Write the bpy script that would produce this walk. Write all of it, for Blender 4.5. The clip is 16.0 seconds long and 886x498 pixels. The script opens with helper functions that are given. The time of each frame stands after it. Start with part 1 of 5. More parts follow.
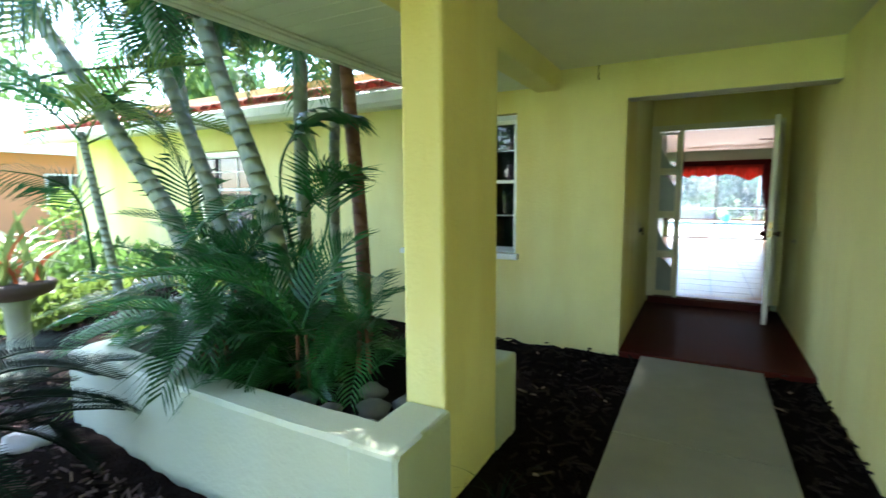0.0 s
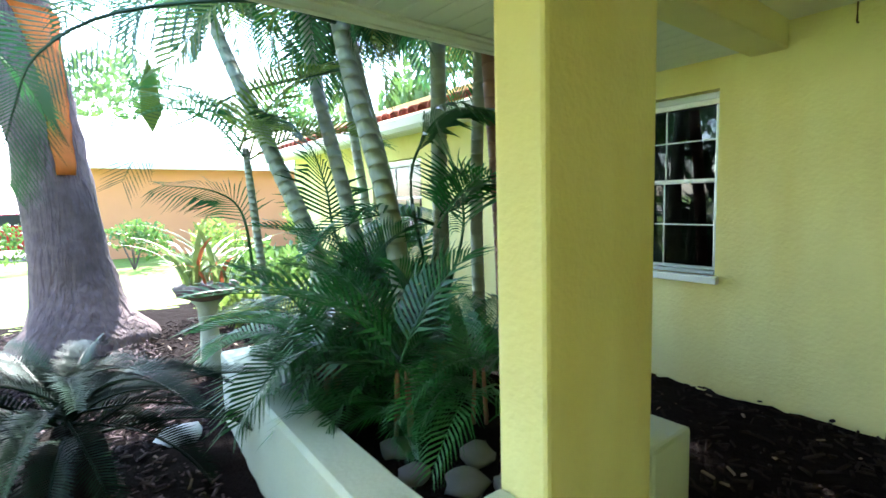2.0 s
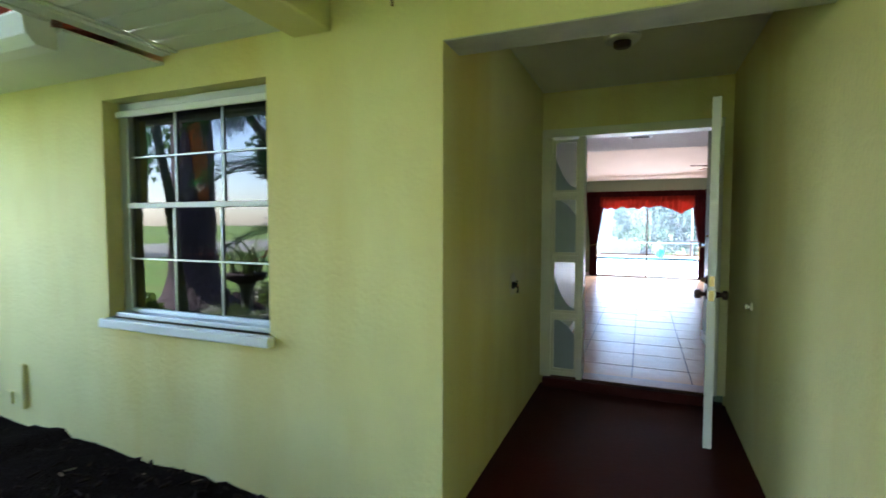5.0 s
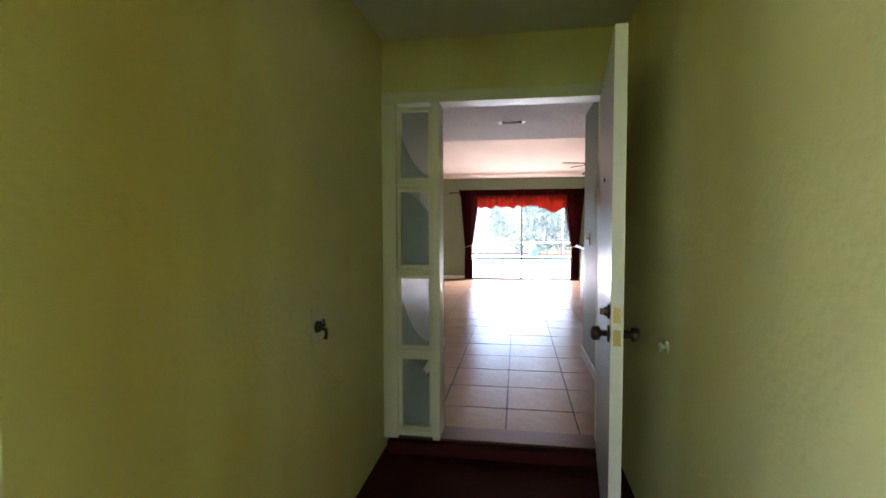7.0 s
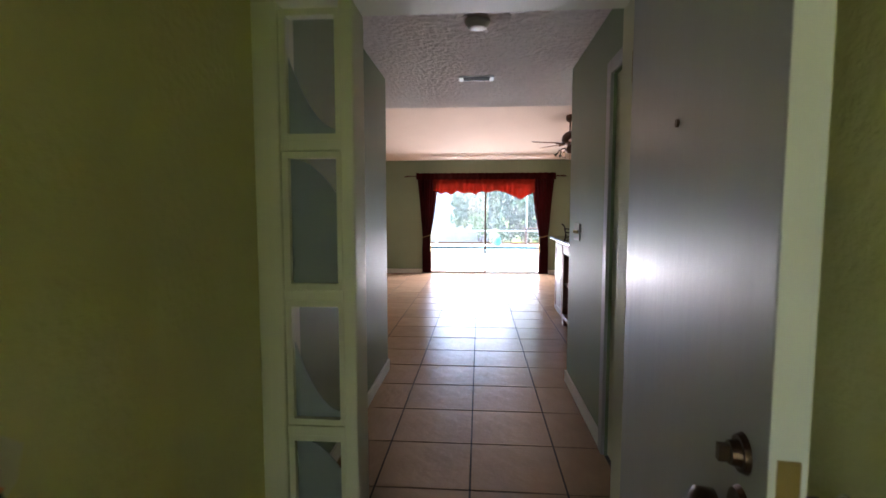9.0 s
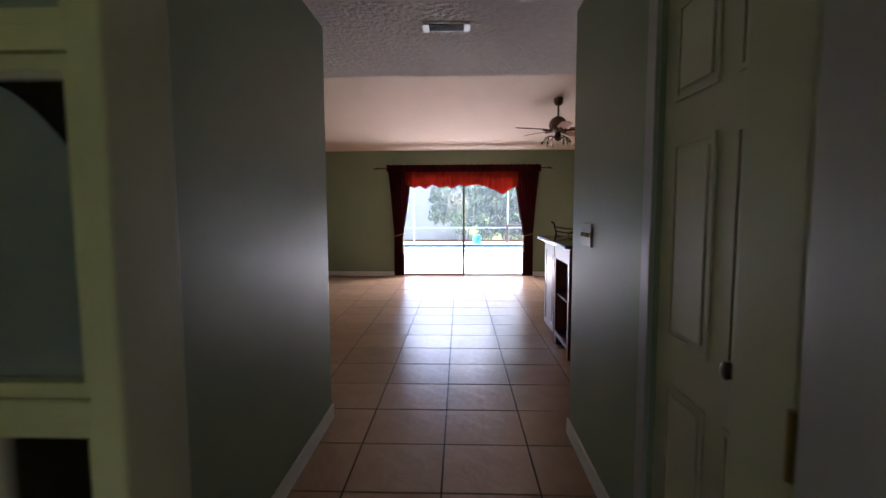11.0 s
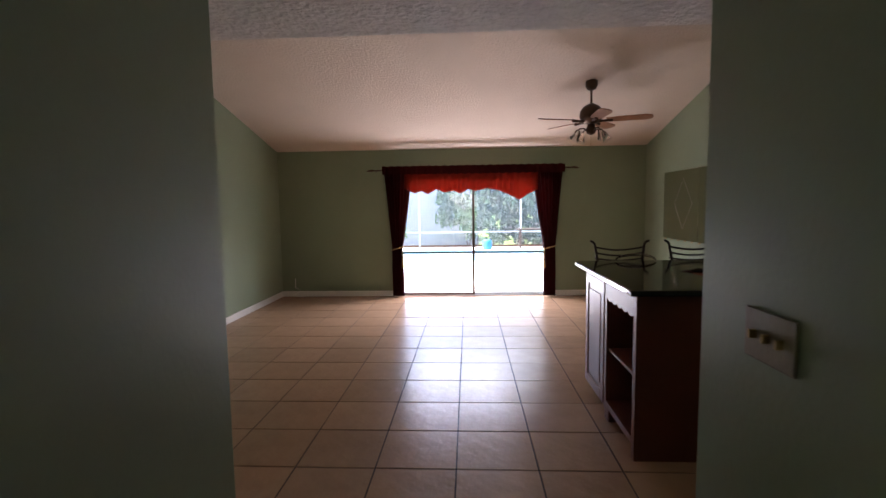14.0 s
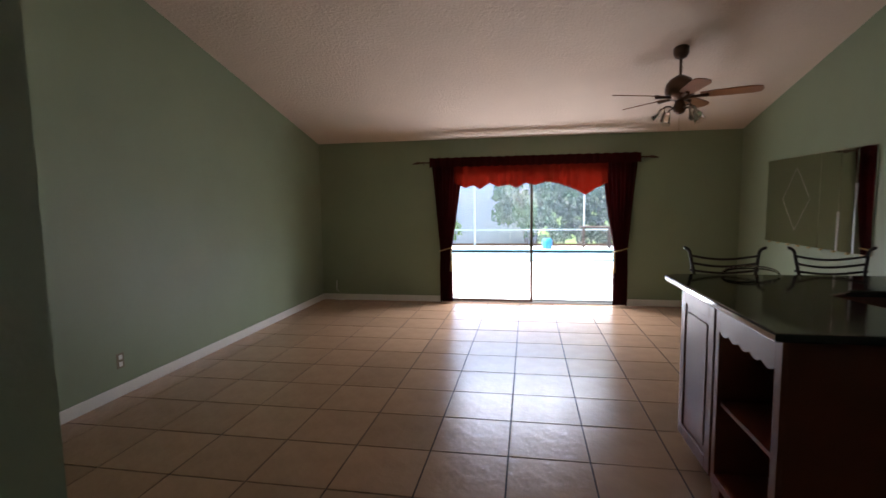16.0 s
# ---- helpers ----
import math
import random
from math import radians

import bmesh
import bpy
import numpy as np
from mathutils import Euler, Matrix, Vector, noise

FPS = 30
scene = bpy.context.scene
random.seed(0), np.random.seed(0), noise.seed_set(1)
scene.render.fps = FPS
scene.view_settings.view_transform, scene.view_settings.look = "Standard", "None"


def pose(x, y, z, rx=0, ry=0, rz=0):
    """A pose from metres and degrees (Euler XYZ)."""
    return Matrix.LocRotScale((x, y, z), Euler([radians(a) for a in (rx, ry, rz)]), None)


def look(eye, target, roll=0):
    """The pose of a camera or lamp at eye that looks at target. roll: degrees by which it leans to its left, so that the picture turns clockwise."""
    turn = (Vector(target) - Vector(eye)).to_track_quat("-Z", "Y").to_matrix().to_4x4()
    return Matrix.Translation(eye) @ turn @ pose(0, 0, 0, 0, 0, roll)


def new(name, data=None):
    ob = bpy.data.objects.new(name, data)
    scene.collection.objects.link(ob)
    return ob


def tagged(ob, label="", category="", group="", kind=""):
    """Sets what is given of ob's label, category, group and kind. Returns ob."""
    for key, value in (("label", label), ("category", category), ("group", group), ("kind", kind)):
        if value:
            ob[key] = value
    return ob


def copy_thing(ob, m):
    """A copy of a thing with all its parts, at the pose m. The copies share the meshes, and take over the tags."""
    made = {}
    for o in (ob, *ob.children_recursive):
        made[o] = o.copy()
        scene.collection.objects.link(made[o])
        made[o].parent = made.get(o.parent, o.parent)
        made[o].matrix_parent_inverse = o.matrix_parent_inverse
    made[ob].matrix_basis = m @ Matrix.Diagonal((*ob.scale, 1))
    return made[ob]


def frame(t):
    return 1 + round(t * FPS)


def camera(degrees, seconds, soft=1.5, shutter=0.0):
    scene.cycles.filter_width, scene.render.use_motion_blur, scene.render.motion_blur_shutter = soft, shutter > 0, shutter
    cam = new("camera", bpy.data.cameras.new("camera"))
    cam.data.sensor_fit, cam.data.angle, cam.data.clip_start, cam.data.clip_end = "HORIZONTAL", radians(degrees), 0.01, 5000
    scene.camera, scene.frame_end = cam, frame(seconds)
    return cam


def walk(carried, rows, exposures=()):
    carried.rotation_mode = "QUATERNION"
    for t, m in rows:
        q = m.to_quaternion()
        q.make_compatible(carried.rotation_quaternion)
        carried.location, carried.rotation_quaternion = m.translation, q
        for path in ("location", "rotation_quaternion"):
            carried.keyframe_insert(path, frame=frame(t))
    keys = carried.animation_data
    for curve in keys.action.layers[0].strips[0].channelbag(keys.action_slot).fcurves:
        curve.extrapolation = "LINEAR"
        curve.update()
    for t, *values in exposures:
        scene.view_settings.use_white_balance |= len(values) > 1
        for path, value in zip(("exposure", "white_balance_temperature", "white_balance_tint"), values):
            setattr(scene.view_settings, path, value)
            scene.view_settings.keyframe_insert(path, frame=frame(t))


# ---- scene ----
cam = camera(85.3, 16.0, shutter=0.5)
PATH = [
    (0, (0.366, 0.948, 1.324), (-0.576, 2.696, 1.09), -0.4),
    (0.5, (0.331, 1.093, 1.345), (-0.852, 2.686, 1.089), -0.9),
    (1, (0.331, 1.293, 1.324), (-1.067, 2.703, 1.087), -1.2),
    (1.5, (0.327, 1.452, 1.319), (-1.188, 2.739, 1.102), -1.4),
    (2, (0.302, 1.666, 1.332), (-1.265, 2.892, 1.13), -1.6),
    (2.5, (0.301, 1.886, 1.363), (-1.223, 3.168, 1.175), -1.6),
    (3, (0.374, 2.197, 1.346), (-1.07, 3.572, 1.191), -1.3),
    (3.5, (0.454, 2.483, 1.352), (-0.842, 3.998, 1.193), -0.7),
    (4, (0.457, 2.777, 1.316), (-0.625, 4.455, 1.192), -0.2),
    (4.5, (0.491, 3.069, 1.305), (-0.4, 4.857, 1.197), -0.0),
    (5, (0.575, 3.389, 1.311), (-0.189, 5.234, 1.208), 0.1),
    (5.2, (0.59, 3.48, 1.308), (-0.119, 5.348, 1.204), 0.2),
    (7.3, (0.585, 4.9, 1.321), (0.323, 6.881, 1.225), 0.4),
    (7.5, (0.572, 5.024, 1.321), (0.33, 7.008, 1.234), 0.7),
    (8, (0.549, 5.313, 1.34), (0.354, 7.302, 1.258), -0.7),
    (8.5, (0.542, 5.607, 1.331), (0.375, 7.597, 1.233), -0.7),
    (9, (0.556, 5.903, 1.332), (0.406, 7.891, 1.175), -0.0),
    (9.2, (0.574, 5.985, 1.324), (0.419, 7.972, 1.156), -0.4),
    (11.5, (0.604, 7.184, 1.33), (0.555, 9.176, 1.155), -0.4),
    (12, (0.602, 7.428, 1.352), (0.565, 9.419, 1.166), -0.9),
    (12.5, (0.586, 7.614, 1.352), (0.553, 9.606, 1.166), -1.0),
    (13, (0.605, 7.911, 1.373), (0.558, 9.902, 1.187), -1.5),
    (13.5, (0.605, 8.111, 1.453), (0.531, 10.101, 1.267), -1.0),
    (14, (0.598, 8.297, 1.482), (0.492, 10.287, 1.304), -0.8),
    (14.5, (0.579, 8.513, 1.49), (0.456, 10.503, 1.321), -1.4),
    (15, (0.577, 8.686, 1.485), (0.42, 10.672, 1.315), -1.2),
    (15.5, (0.595, 8.922, 1.498), (0.362, 10.9, 1.315), -1.0),
    (16, (0.625, 9.118, 1.478), (0.279, 11.079, 1.288), -0.8),
]
EXPOSURES = [(0, 3.5, 5900, 10), (3.5, 3.7, 5850, 12), (5.2, 3.6, 5650, 14), (7.5, 3.85, 6400, 21), (9.0, 3.5, 6350, 19), (11.5, 2.8, 6200, 22), (13, 2.8, 6200, 22), (14.5, 2.85, 6400, 18), (15.3, 2.75, 6350, 15), (16, 2.55, 6250, 12)]
walk(cam, [(t, look(eye, target, roll)) for t, eye, target, roll in PATH], EXPOSURES)

# ---- world, sun, exposure ----
world = bpy.data.worlds.new("sky_world")
scene.world = world
world.use_nodes = True
wn = world.node_tree
sky = wn.nodes.new("ShaderNodeTexSky")
sky.sky_type, sky.sun_disc = "NISHITA", False
SUN_FROM = Vector((-1.0, 0.12, 1.35)).normalized()
sky.sun_elevation = math.asin(SUN_FROM.z)
sky.sun_rotation = math.atan2(SUN_FROM.x, SUN_FROM.y)
wn.links.new(sky.outputs[0], wn.nodes["Background"].inputs[0])
wn.nodes["Background"].inputs[1].default_value = 0.15
sun = new("sun", bpy.data.lights.new("sun", "SUN"))
sun.data.energy, sun.data.angle, sun.data.color = 4.5, radians(0.5), (1.0, 0.95, 0.87)
sun.matrix_world = look(SUN_FROM * 60, (0, 0, 0))
BACKY = 16.16
# added area lamps, standing in for daylight let in by slider and nook window
for lamp_name, eye, target, sx, sy, watts in (("slider_skylight", (0.7, 16.95, 2.35), (0.7, 14.6, 0.0), 2.4, 0.8, 45), ("slider_deck_light", (0.7, BACKY + 0.36, 0.1), (0.7, BACKY - 0.35, 1.6), 2.35, 0.32, 10), ("nook_skylight", (4.95, 15.5, 0.5), (4.95, 14.9, 1.6), 0.95, 0.4, 12)):
    ar = new(lamp_name, bpy.data.lights.new(lamp_name, "AREA"))
    ar.data.shape, ar.data.size, ar.data.size_y, ar.data.energy, ar.data.color = "RECTANGLE", sx, sy, watts, (0.93, 0.93, 1.0)
    ar.matrix_world = look(eye, target)


# ---- materials ----
def mat(name, color, rough=0.6, metal=0.0, var=0.12, scale=6.0, bump=0.15, bscale=60.0, spec=0.5, stain=0.0, stain_color=None, random_tint=0.0, bdist=0.01, trans=0.0, streak=1.0, bstretch=1.0):
    m = bpy.data.materials.new(name)
    m.use_nodes = True
    nt = m.node_tree
    b = nt.nodes["Principled BSDF"]
    b.inputs["Roughness"].default_value, b.inputs["Metallic"].default_value = rough, metal
    b.inputs["Specular IOR Level"].default_value = spec
    tc = nt.nodes.new("ShaderNodeTexCoord")
    n1 = nt.nodes.new("ShaderNodeTexNoise")
    n1.inputs["Scale"].default_value, n1.inputs["Detail"].default_value = scale, 6
    nt.links.new(tc.outputs["Object"], n1.inputs["Vector"])
    mix = nt.nodes.new("ShaderNodeMix")
    mix.data_type = "RGBA"
    c = Vector(color)
    mix.inputs[6].default_value = (*(c * (1 - var)), 1)
    mix.inputs[7].default_value = (*[min(v, 0.95) for v in c * (1 + var)], 1)
    nt.links.new(n1.outputs["Fac"], mix.inputs[0])
    out = mix.outputs[2]
    if stain:
        n3 = nt.nodes.new("ShaderNodeTexNoise")
        n3.inputs["Scale"].default_value, n3.inputs["Detail"].default_value = 1.1, 8
        mp = nt.nodes.new("ShaderNodeMapping")
        mp.inputs["Scale"].default_value = (1, 1, streak)
        nt.links.new(tc.outputs["Object"], mp.inputs["Vector"])
        nt.links.new(mp.outputs[0], n3.inputs["Vector"])
        ramp = nt.nodes.new("ShaderNodeMapRange")
        ramp.inputs[1].default_value, ramp.inputs[2].default_value, ramp.inputs[4].default_value = 0.46, 0.68, stain
        nt.links.new(n3.outputs["Fac"], ramp.inputs[0])
        mix2 = nt.nodes.new("ShaderNodeMix")
        mix2.data_type = "RGBA"
        nt.links.new(ramp.outputs[0], mix2.inputs[0])
        nt.links.new(out, mix2.inputs[6])
        mix2.inputs[7].default_value = (*(stain_color or [v * 0.55 for v in color]), 1)
        out = mix2.outputs[2]
    if random_tint:
        oi = nt.nodes.new("ShaderNodeObjectInfo")
        mr = nt.nodes.new("ShaderNodeMapRange")
        mr.inputs[3].default_value, mr.inputs[4].default_value = 1 - random_tint, 1 + random_tint
        nt.links.new(oi.outputs["Random"], mr.inputs[0])
        hsv = nt.nodes.new("ShaderNodeHueSaturation")
        nt.links.new(mr.outputs[0], hsv.inputs["Value"])
        nt.links.new(out, hsv.inputs["Color"])
        out = hsv.outputs[0]
    nt.links.new(out, b.inputs["Base Color"])
    if bump:
        n2 = nt.nodes.new("ShaderNodeTexNoise")
        n2.inputs["Scale"].default_value, n2.inputs["Detail"].default_value = bscale, 5
        bm_ = nt.nodes.new("ShaderNodeMapping")
        bm_.inputs["Scale"].default_value = (1, 1, bstretch)
        nt.links.new(tc.outputs["Object"], bm_.inputs["Vector"])
        nt.links.new(bm_.outputs[0], n2.inputs["Vector"])
        bp = nt.nodes.new("ShaderNodeBump")
        bp.inputs["Strength"].default_value, bp.inputs["Distance"].default_value = bump, bdist
        nt.links.new(n2.outputs["Fac"], bp.inputs["Height"])
        nt.links.new(bp.outputs[0], b.inputs["Normal"])
    if trans:
        tl = nt.nodes.new("ShaderNodeBsdfTranslucent")
        nt.links.new(out, tl.inputs["Color"])
        ms = nt.nodes.new("ShaderNodeMixShader")
        ms.inputs[0].default_value = trans
        nt.links.new(b.outputs[0], ms.inputs[1])
        nt.links.new(tl.outputs[0], ms.inputs[2])
        nt.links.new(ms.outputs[0], nt.nodes["Material Output"].inputs["Surface"])
    return m


def glass_mat(name, tint=(1, 1, 1), gloss=0.12):
    m = bpy.data.materials.new(name)
    m.use_nodes = True
    nt = m.node_tree
    nt.nodes.remove(nt.nodes["Principled BSDF"])
    tr, gl, ms, fr = (nt.nodes.new(k) for k in ("ShaderNodeBsdfTransparent", "ShaderNodeBsdfGlossy", "ShaderNodeMixShader", "ShaderNodeFresnel"))
    tr.inputs[0].default_value = (*tint, 1)
    gl.inputs["Roughness"].default_value = 0.02
    fr.inputs[0].default_value = 1.5 + gloss
    nt.links.new(fr.outputs[0], ms.inputs[0])
    nt.links.new(tr.outputs[0], ms.inputs[1])
    nt.links.new(gl.outputs[0], ms.inputs[2])
    nt.links.new(ms.outputs[0], nt.nodes["Material Output"].inputs["Surface"])
    return m


YELLOW = mat("yellow_stucco", (0.76, 0.71, 0.33), 0.75, var=0.08, scale=3.5, bump=0.45, bscale=40, stain=0.75, stain_color=(0.64, 0.50, 0.13), streak=0.25)
PLANTER = mat("planter_stucco", (0.46, 0.52, 0.43), 0.8, var=0.08, scale=4, bump=0.4, bscale=40, stain=0.35, stain_color=(0.5, 0.46, 0.25))
SAGE = mat("sage_paint", (0.25, 0.31, 0.20), 0.5, var=0.07, scale=2.0, bump=0.12, bscale=50, stain=0.12)
CEIL = mat("ceiling_paint", (0.70, 0.58, 0.47), 0.85, var=0.05, scale=3, bump=0.5, bscale=38, bdist=0.02)
KNOCK = mat("knockdown_ceiling", (0.68, 0.60, 0.54), 0.8, var=0.14, scale=22, bump=0.9, bscale=30, bdist=0.03)
PORCHCEIL = mat("porch_ceiling_paint", (0.74, 0.73, 0.60), 0.7, var=0.06, scale=3, bump=0.1)
SOFFIT = mat("soffit_paint", (0.74, 0.76, 0.70), 0.6, var=0.06, scale=4, bump=0.1, stain=0.2)
WHITE = mat("white_paint", (0.78, 0.77, 0.72), 0.4, var=0.04, scale=5, bump=0.05, stain=0.1)
CREAM = mat("cream_trim", (0.72, 0.70, 0.54), 0.45, var=0.05, scale=5, bump=0.05, stain=0.15)
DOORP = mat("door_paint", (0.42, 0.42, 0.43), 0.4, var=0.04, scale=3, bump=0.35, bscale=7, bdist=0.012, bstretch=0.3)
REDFLOOR = mat("red_painted_concrete", (0.055, 0.006, 0.004), 0.6, spec=0.12, var=0.2, scale=4, bump=0.2, bscale=40, stain=0.4, stain_color=(0.03, 0.005, 0.003))
CONCRETE = mat("walk_concrete", (0.23, 0.22, 0.18), 0.85, var=0.14, scale=5, bump=0.3, bscale=70, stain=0.45, stain_color=(0.17, 0.165, 0.13))
MULCH = mat("mulch", (0.010, 0.0075, 0.007), 0.95, var=0.6, scale=40, bump=1.0, bscale=60, bdist=0.03, spec=0.02)
CHIP = mat("mulch_chip", (0.022, 0.016, 0.015), 0.9, var=0.5, scale=9, bump=0.3, bscale=90, spec=0.05)
CHIPMID = mat("brown_mulch_chip", (0.085, 0.062, 0.064), 0.9, var=0.6, scale=9, bump=0.3, bscale=90, spec=0.05)
CHIPPALE = mat("greyish_mulch_chip", (0.12, 0.092, 0.088), 0.85, var=0.6, scale=7, bump=0.3, bscale=90, spec=0.1)
LEAFLITTER = mat("dry_leaf", (0.17, 0.12, 0.08), 0.8, var=0.4, scale=5, bump=0.1)
LAWN = mat("lawn_grass", (0.12, 0.20, 0.035), 0.9, var=0.5, scale=3.0, bump=0.8, bscale=60, spec=0.2, stain=0.5, stain_color=(0.22, 0.20, 0.07))
TILE = mat("floor_tile", (0.42, 0.265, 0.165), 0.25, var=0.2, scale=5, bump=0.5, bscale=10, bdist=0.012, random_tint=0.09, spec=0.6)
GROUT = mat("grout", (0.05, 0.034, 0.026), 0.9, var=0.2, scale=20)
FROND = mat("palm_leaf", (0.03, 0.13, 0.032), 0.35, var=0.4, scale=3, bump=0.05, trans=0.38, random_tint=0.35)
# darker, less translucent leaf for two long fronds
FRONDDARK = mat("dark_palm_leaf", (0.02, 0.07, 0.022), 0.45, var=0.4, scale=3, bump=0.05, trans=0.2, random_tint=0.2)
# lighter, yellower copy of the palm leaf, with sunlight put into its colour
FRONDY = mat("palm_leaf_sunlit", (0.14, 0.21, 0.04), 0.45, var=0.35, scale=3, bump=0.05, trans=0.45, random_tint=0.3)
SAGO = mat("sago_leaf", (0.006, 0.018, 0.010), 0.5, var=0.3, scale=4, bump=0.05, random_tint=0.3, spec=0.08)
SAGOTRUNK = mat("sago_trunk", (0.014, 0.011, 0.010), 0.9, var=0.5, scale=14, bump=1.0, bscale=30, bdist=0.04, spec=0.05)
LEAF = mat("tree_leaf", (0.08, 0.15, 0.035), 0.5, var=0.5, scale=1.2, bump=0.0, trans=0.4)
HEDGELEAF = mat("hedge_leaf", (0.05, 0.095, 0.04), 0.5, var=0.5, scale=1.2, bump=0.0, trans=0.25)
BROM = mat("bromeliad_leaf", (0.22, 0.30, 0.09), 0.4, var=0.5, scale=6, bump=0.05, trans=0.3)
BROMRED = mat("bromeliad_bract", (0.55, 0.14, 0.06), 0.45, var=0.4, scale=8, trans=0.25)
CANE = mat("palm_cane", (0.27, 0.31, 0.22), 0.55, var=0.35, scale=6, bump=0.3, bscale=30, stain=0.4, stain_color=(0.40, 0.42, 0.38))
CANERED = mat("palm_cane_red", (0.17, 0.075, 0.04), 0.6, var=0.3, scale=8, bump=0.3, bscale=30)
BARK = mat("tree_bark", (0.15, 0.11, 0.112), 0.9, var=0.6, scale=9, bump=1.0, bscale=17, bdist=0.09, stain=0.6, stain_color=(0.035, 0.026, 0.025), bstretch=0.16, spec=0.2)
BAREWOOD = mat("bare_orange_wood", (0.72, 0.25, 0.05), 0.6, var=0.3, scale=6, bump=0.3, bscale=25)
ORANGE = mat("orange_stucco", (0.62, 0.27, 0.13), 0.85, var=0.06, scale=2, bump=0.3, bscale=30)
ROOFTILE = mat("clay_roof_tile", (0.36, 0.085, 0.045), 0.75, var=0.35, scale=8, bump=0.3, random_tint=0.3)
ROOFPALE = mat("pale_roof_tile", (0.72, 0.70, 0.66), 0.8, var=0.1, scale=3, bump=0.3)
ALU = mat("aluminium_frame", (0.48, 0.52, 0.52), 0.35, 0.7, var=0.06)
WHITEALU = mat("white_aluminium", (0.75, 0.77, 0.78), 0.35, var=0.05)
BRONZE = mat("bronze_metal", (0.10, 0.06, 0.04), 0.35, 0.8, var=0.2)
BLACKIRON = mat("black_iron", (0.015, 0.014, 0.014), 0.4, 0.6, var=0.2)
BRASS = mat("dull_brass", (0.42, 0.30, 0.13), 0.3, 0.9, var=0.2)
CHERRY = mat("cherry_wood", (0.15, 0.036, 0.016), 0.42, var=0.28, scale=5, bump=0.08, bscale=60)
BLADE = mat("fan_blade_wood", (0.26, 0.11, 0.05), 0.35, var=0.25, scale=7, bump=0.05)
GRANITE = mat("black_granite", (0.012, 0.012, 0.013), 0.08, var=0.5, scale=120, bump=0.0)
REDCLOTH = mat("red_curtain", (0.055, 0.003, 0.003), 0.7, var=0.3, scale=5, bump=0.15, bscale=200, trans=0.01, spec=0.2)
REDSHEER = mat("red_valance", (0.20, 0.016, 0.006), 0.65, var=0.3, scale=5, bump=0.15, bscale=200, trans=0.12, spec=0.2)
PLASTIC = mat("almond_plastic", (0.22, 0.19, 0.12), 0.35, var=0.04)
DECK = mat("pool_deck", (0.80, 0.80, 0.78), 0.8, var=0.05, scale=3, bump=0.2)
WATER = mat("pool_water", (0.42, 0.68, 0.76), 0.05, var=0.1, scale=2, bump=0.3, bscale=3)
TEAL = mat("teal_pool_edge", (0.12, 0.30, 0.34), 0.4, var=0.1, scale=8)
STONE = mat("white_stone", (0.6, 0.6, 0.62), 0.7, var=0.1, scale=9, bump=0.4, bscale=20)
GREYSTONE = mat("grey_stone", (0.12, 0.12, 0.11), 0.8, var=0.3, scale=9, bump=0.5, bscale=20)
CLAY = mat("dark_pot", (0.07, 0.045, 0.035), 0.7, var=0.3, scale=9, bump=0.4)
BLACK = mat("dark_void", (0.012, 0.012, 0.012), 0.7, var=0.3)
CARRED = mat("car_paint", (0.30, 0.015, 0.02), 0.2, var=0.03)
RUBBER = mat("rubber", (0.02, 0.02, 0.02), 0.7)
GREYWALL = mat("grey_white_wall", (0.40, 0.40, 0.50), 0.8, var=0.06)
PINK = mat("nook_paint", (0.60, 0.43, 0.31), 0.6, var=0.05, bump=0.1)
PEEL = mat("peeling_paint", (0.60, 0.58, 0.50), 0.8, var=0.25, scale=9, bump=0.6, bscale=25, stain=0.9, stain_color=(0.30, 0.27, 0.19))
PLASTERPATCH = mat("bare_plaster", (0.74, 0.70, 0.48), 0.7, var=0.12, scale=20, bump=0.3, bscale=60)
COPPER = mat("bare_copper", (0.8, 0.36, 0.16), 0.4, 0.8, var=0.1)
GLASS = glass_mat("clear_glass")
# pool screen mesh; its pale mix also lays glare haze over the hedge
SCREEN = bpy.data.materials.new("hazy_insect_screen")
SCREEN.use_nodes = True
_t, _m = SCREEN.node_tree.nodes.new("ShaderNodeBsdfTransparent"), SCREEN.node_tree.nodes.new("ShaderNodeMixShader")
SCREEN.node_tree.nodes["Principled BSDF"].inputs["Base Color"].default_value = (0.6, 0.62, 0.66, 1)
_m.inputs[0].default_value = 0.07
SCREEN.node_tree.links.new(_t.outputs[0], _m.inputs[1])
SCREEN.node_tree.links.new(SCREEN.node_tree.nodes["Principled BSDF"].outputs[0], _m.inputs[2])
SCREEN.node_tree.links.new(_m.outputs[0], SCREEN.node_tree.nodes["Material Output"].inputs["Surface"])
WINGLASS = glass_mat("window_glass", (0.20, 0.23, 0.24), 0.3)
FROST = mat("etched_glass", (0.40, 0.45, 0.45), 0.25, var=0.1, trans=0.5)
MIRROR = mat("mirror_silver", (0.86, 0.88, 0.86), 0.03, 1.0, var=0.01, bump=0.0)
BEVEL = mat("mirror_bevel", (0.6, 0.62, 0.6), 0.3, 1.0, var=0.02, bump=0.0)
SHADEGLASS = glass_mat("fan_shade_glass", (0.88, 0.88, 0.86), 0.7)


# ---- mesh helpers ----
def box(bm, x0, x1, y0, y1, z0, z1, bevel=0.0):
    g = bmesh.ops.create_cube(bm, size=1.0)
    vs = g["verts"]
    for v in vs:
        v.co = Vector(((x0 + x1) / 2 + v.co.x * (x1 - x0), (y0 + y1) / 2 + v.co.y * (y1 - y0), (z0 + z1) / 2 + v.co.z * (z1 - z0)))
    if bevel:
        es = list({e for v in vs for e in v.link_edges})
        bmesh.ops.bevel(bm, geom=es, offset=bevel, segments=2, affect="EDGES", profile=0.5)
    return bm


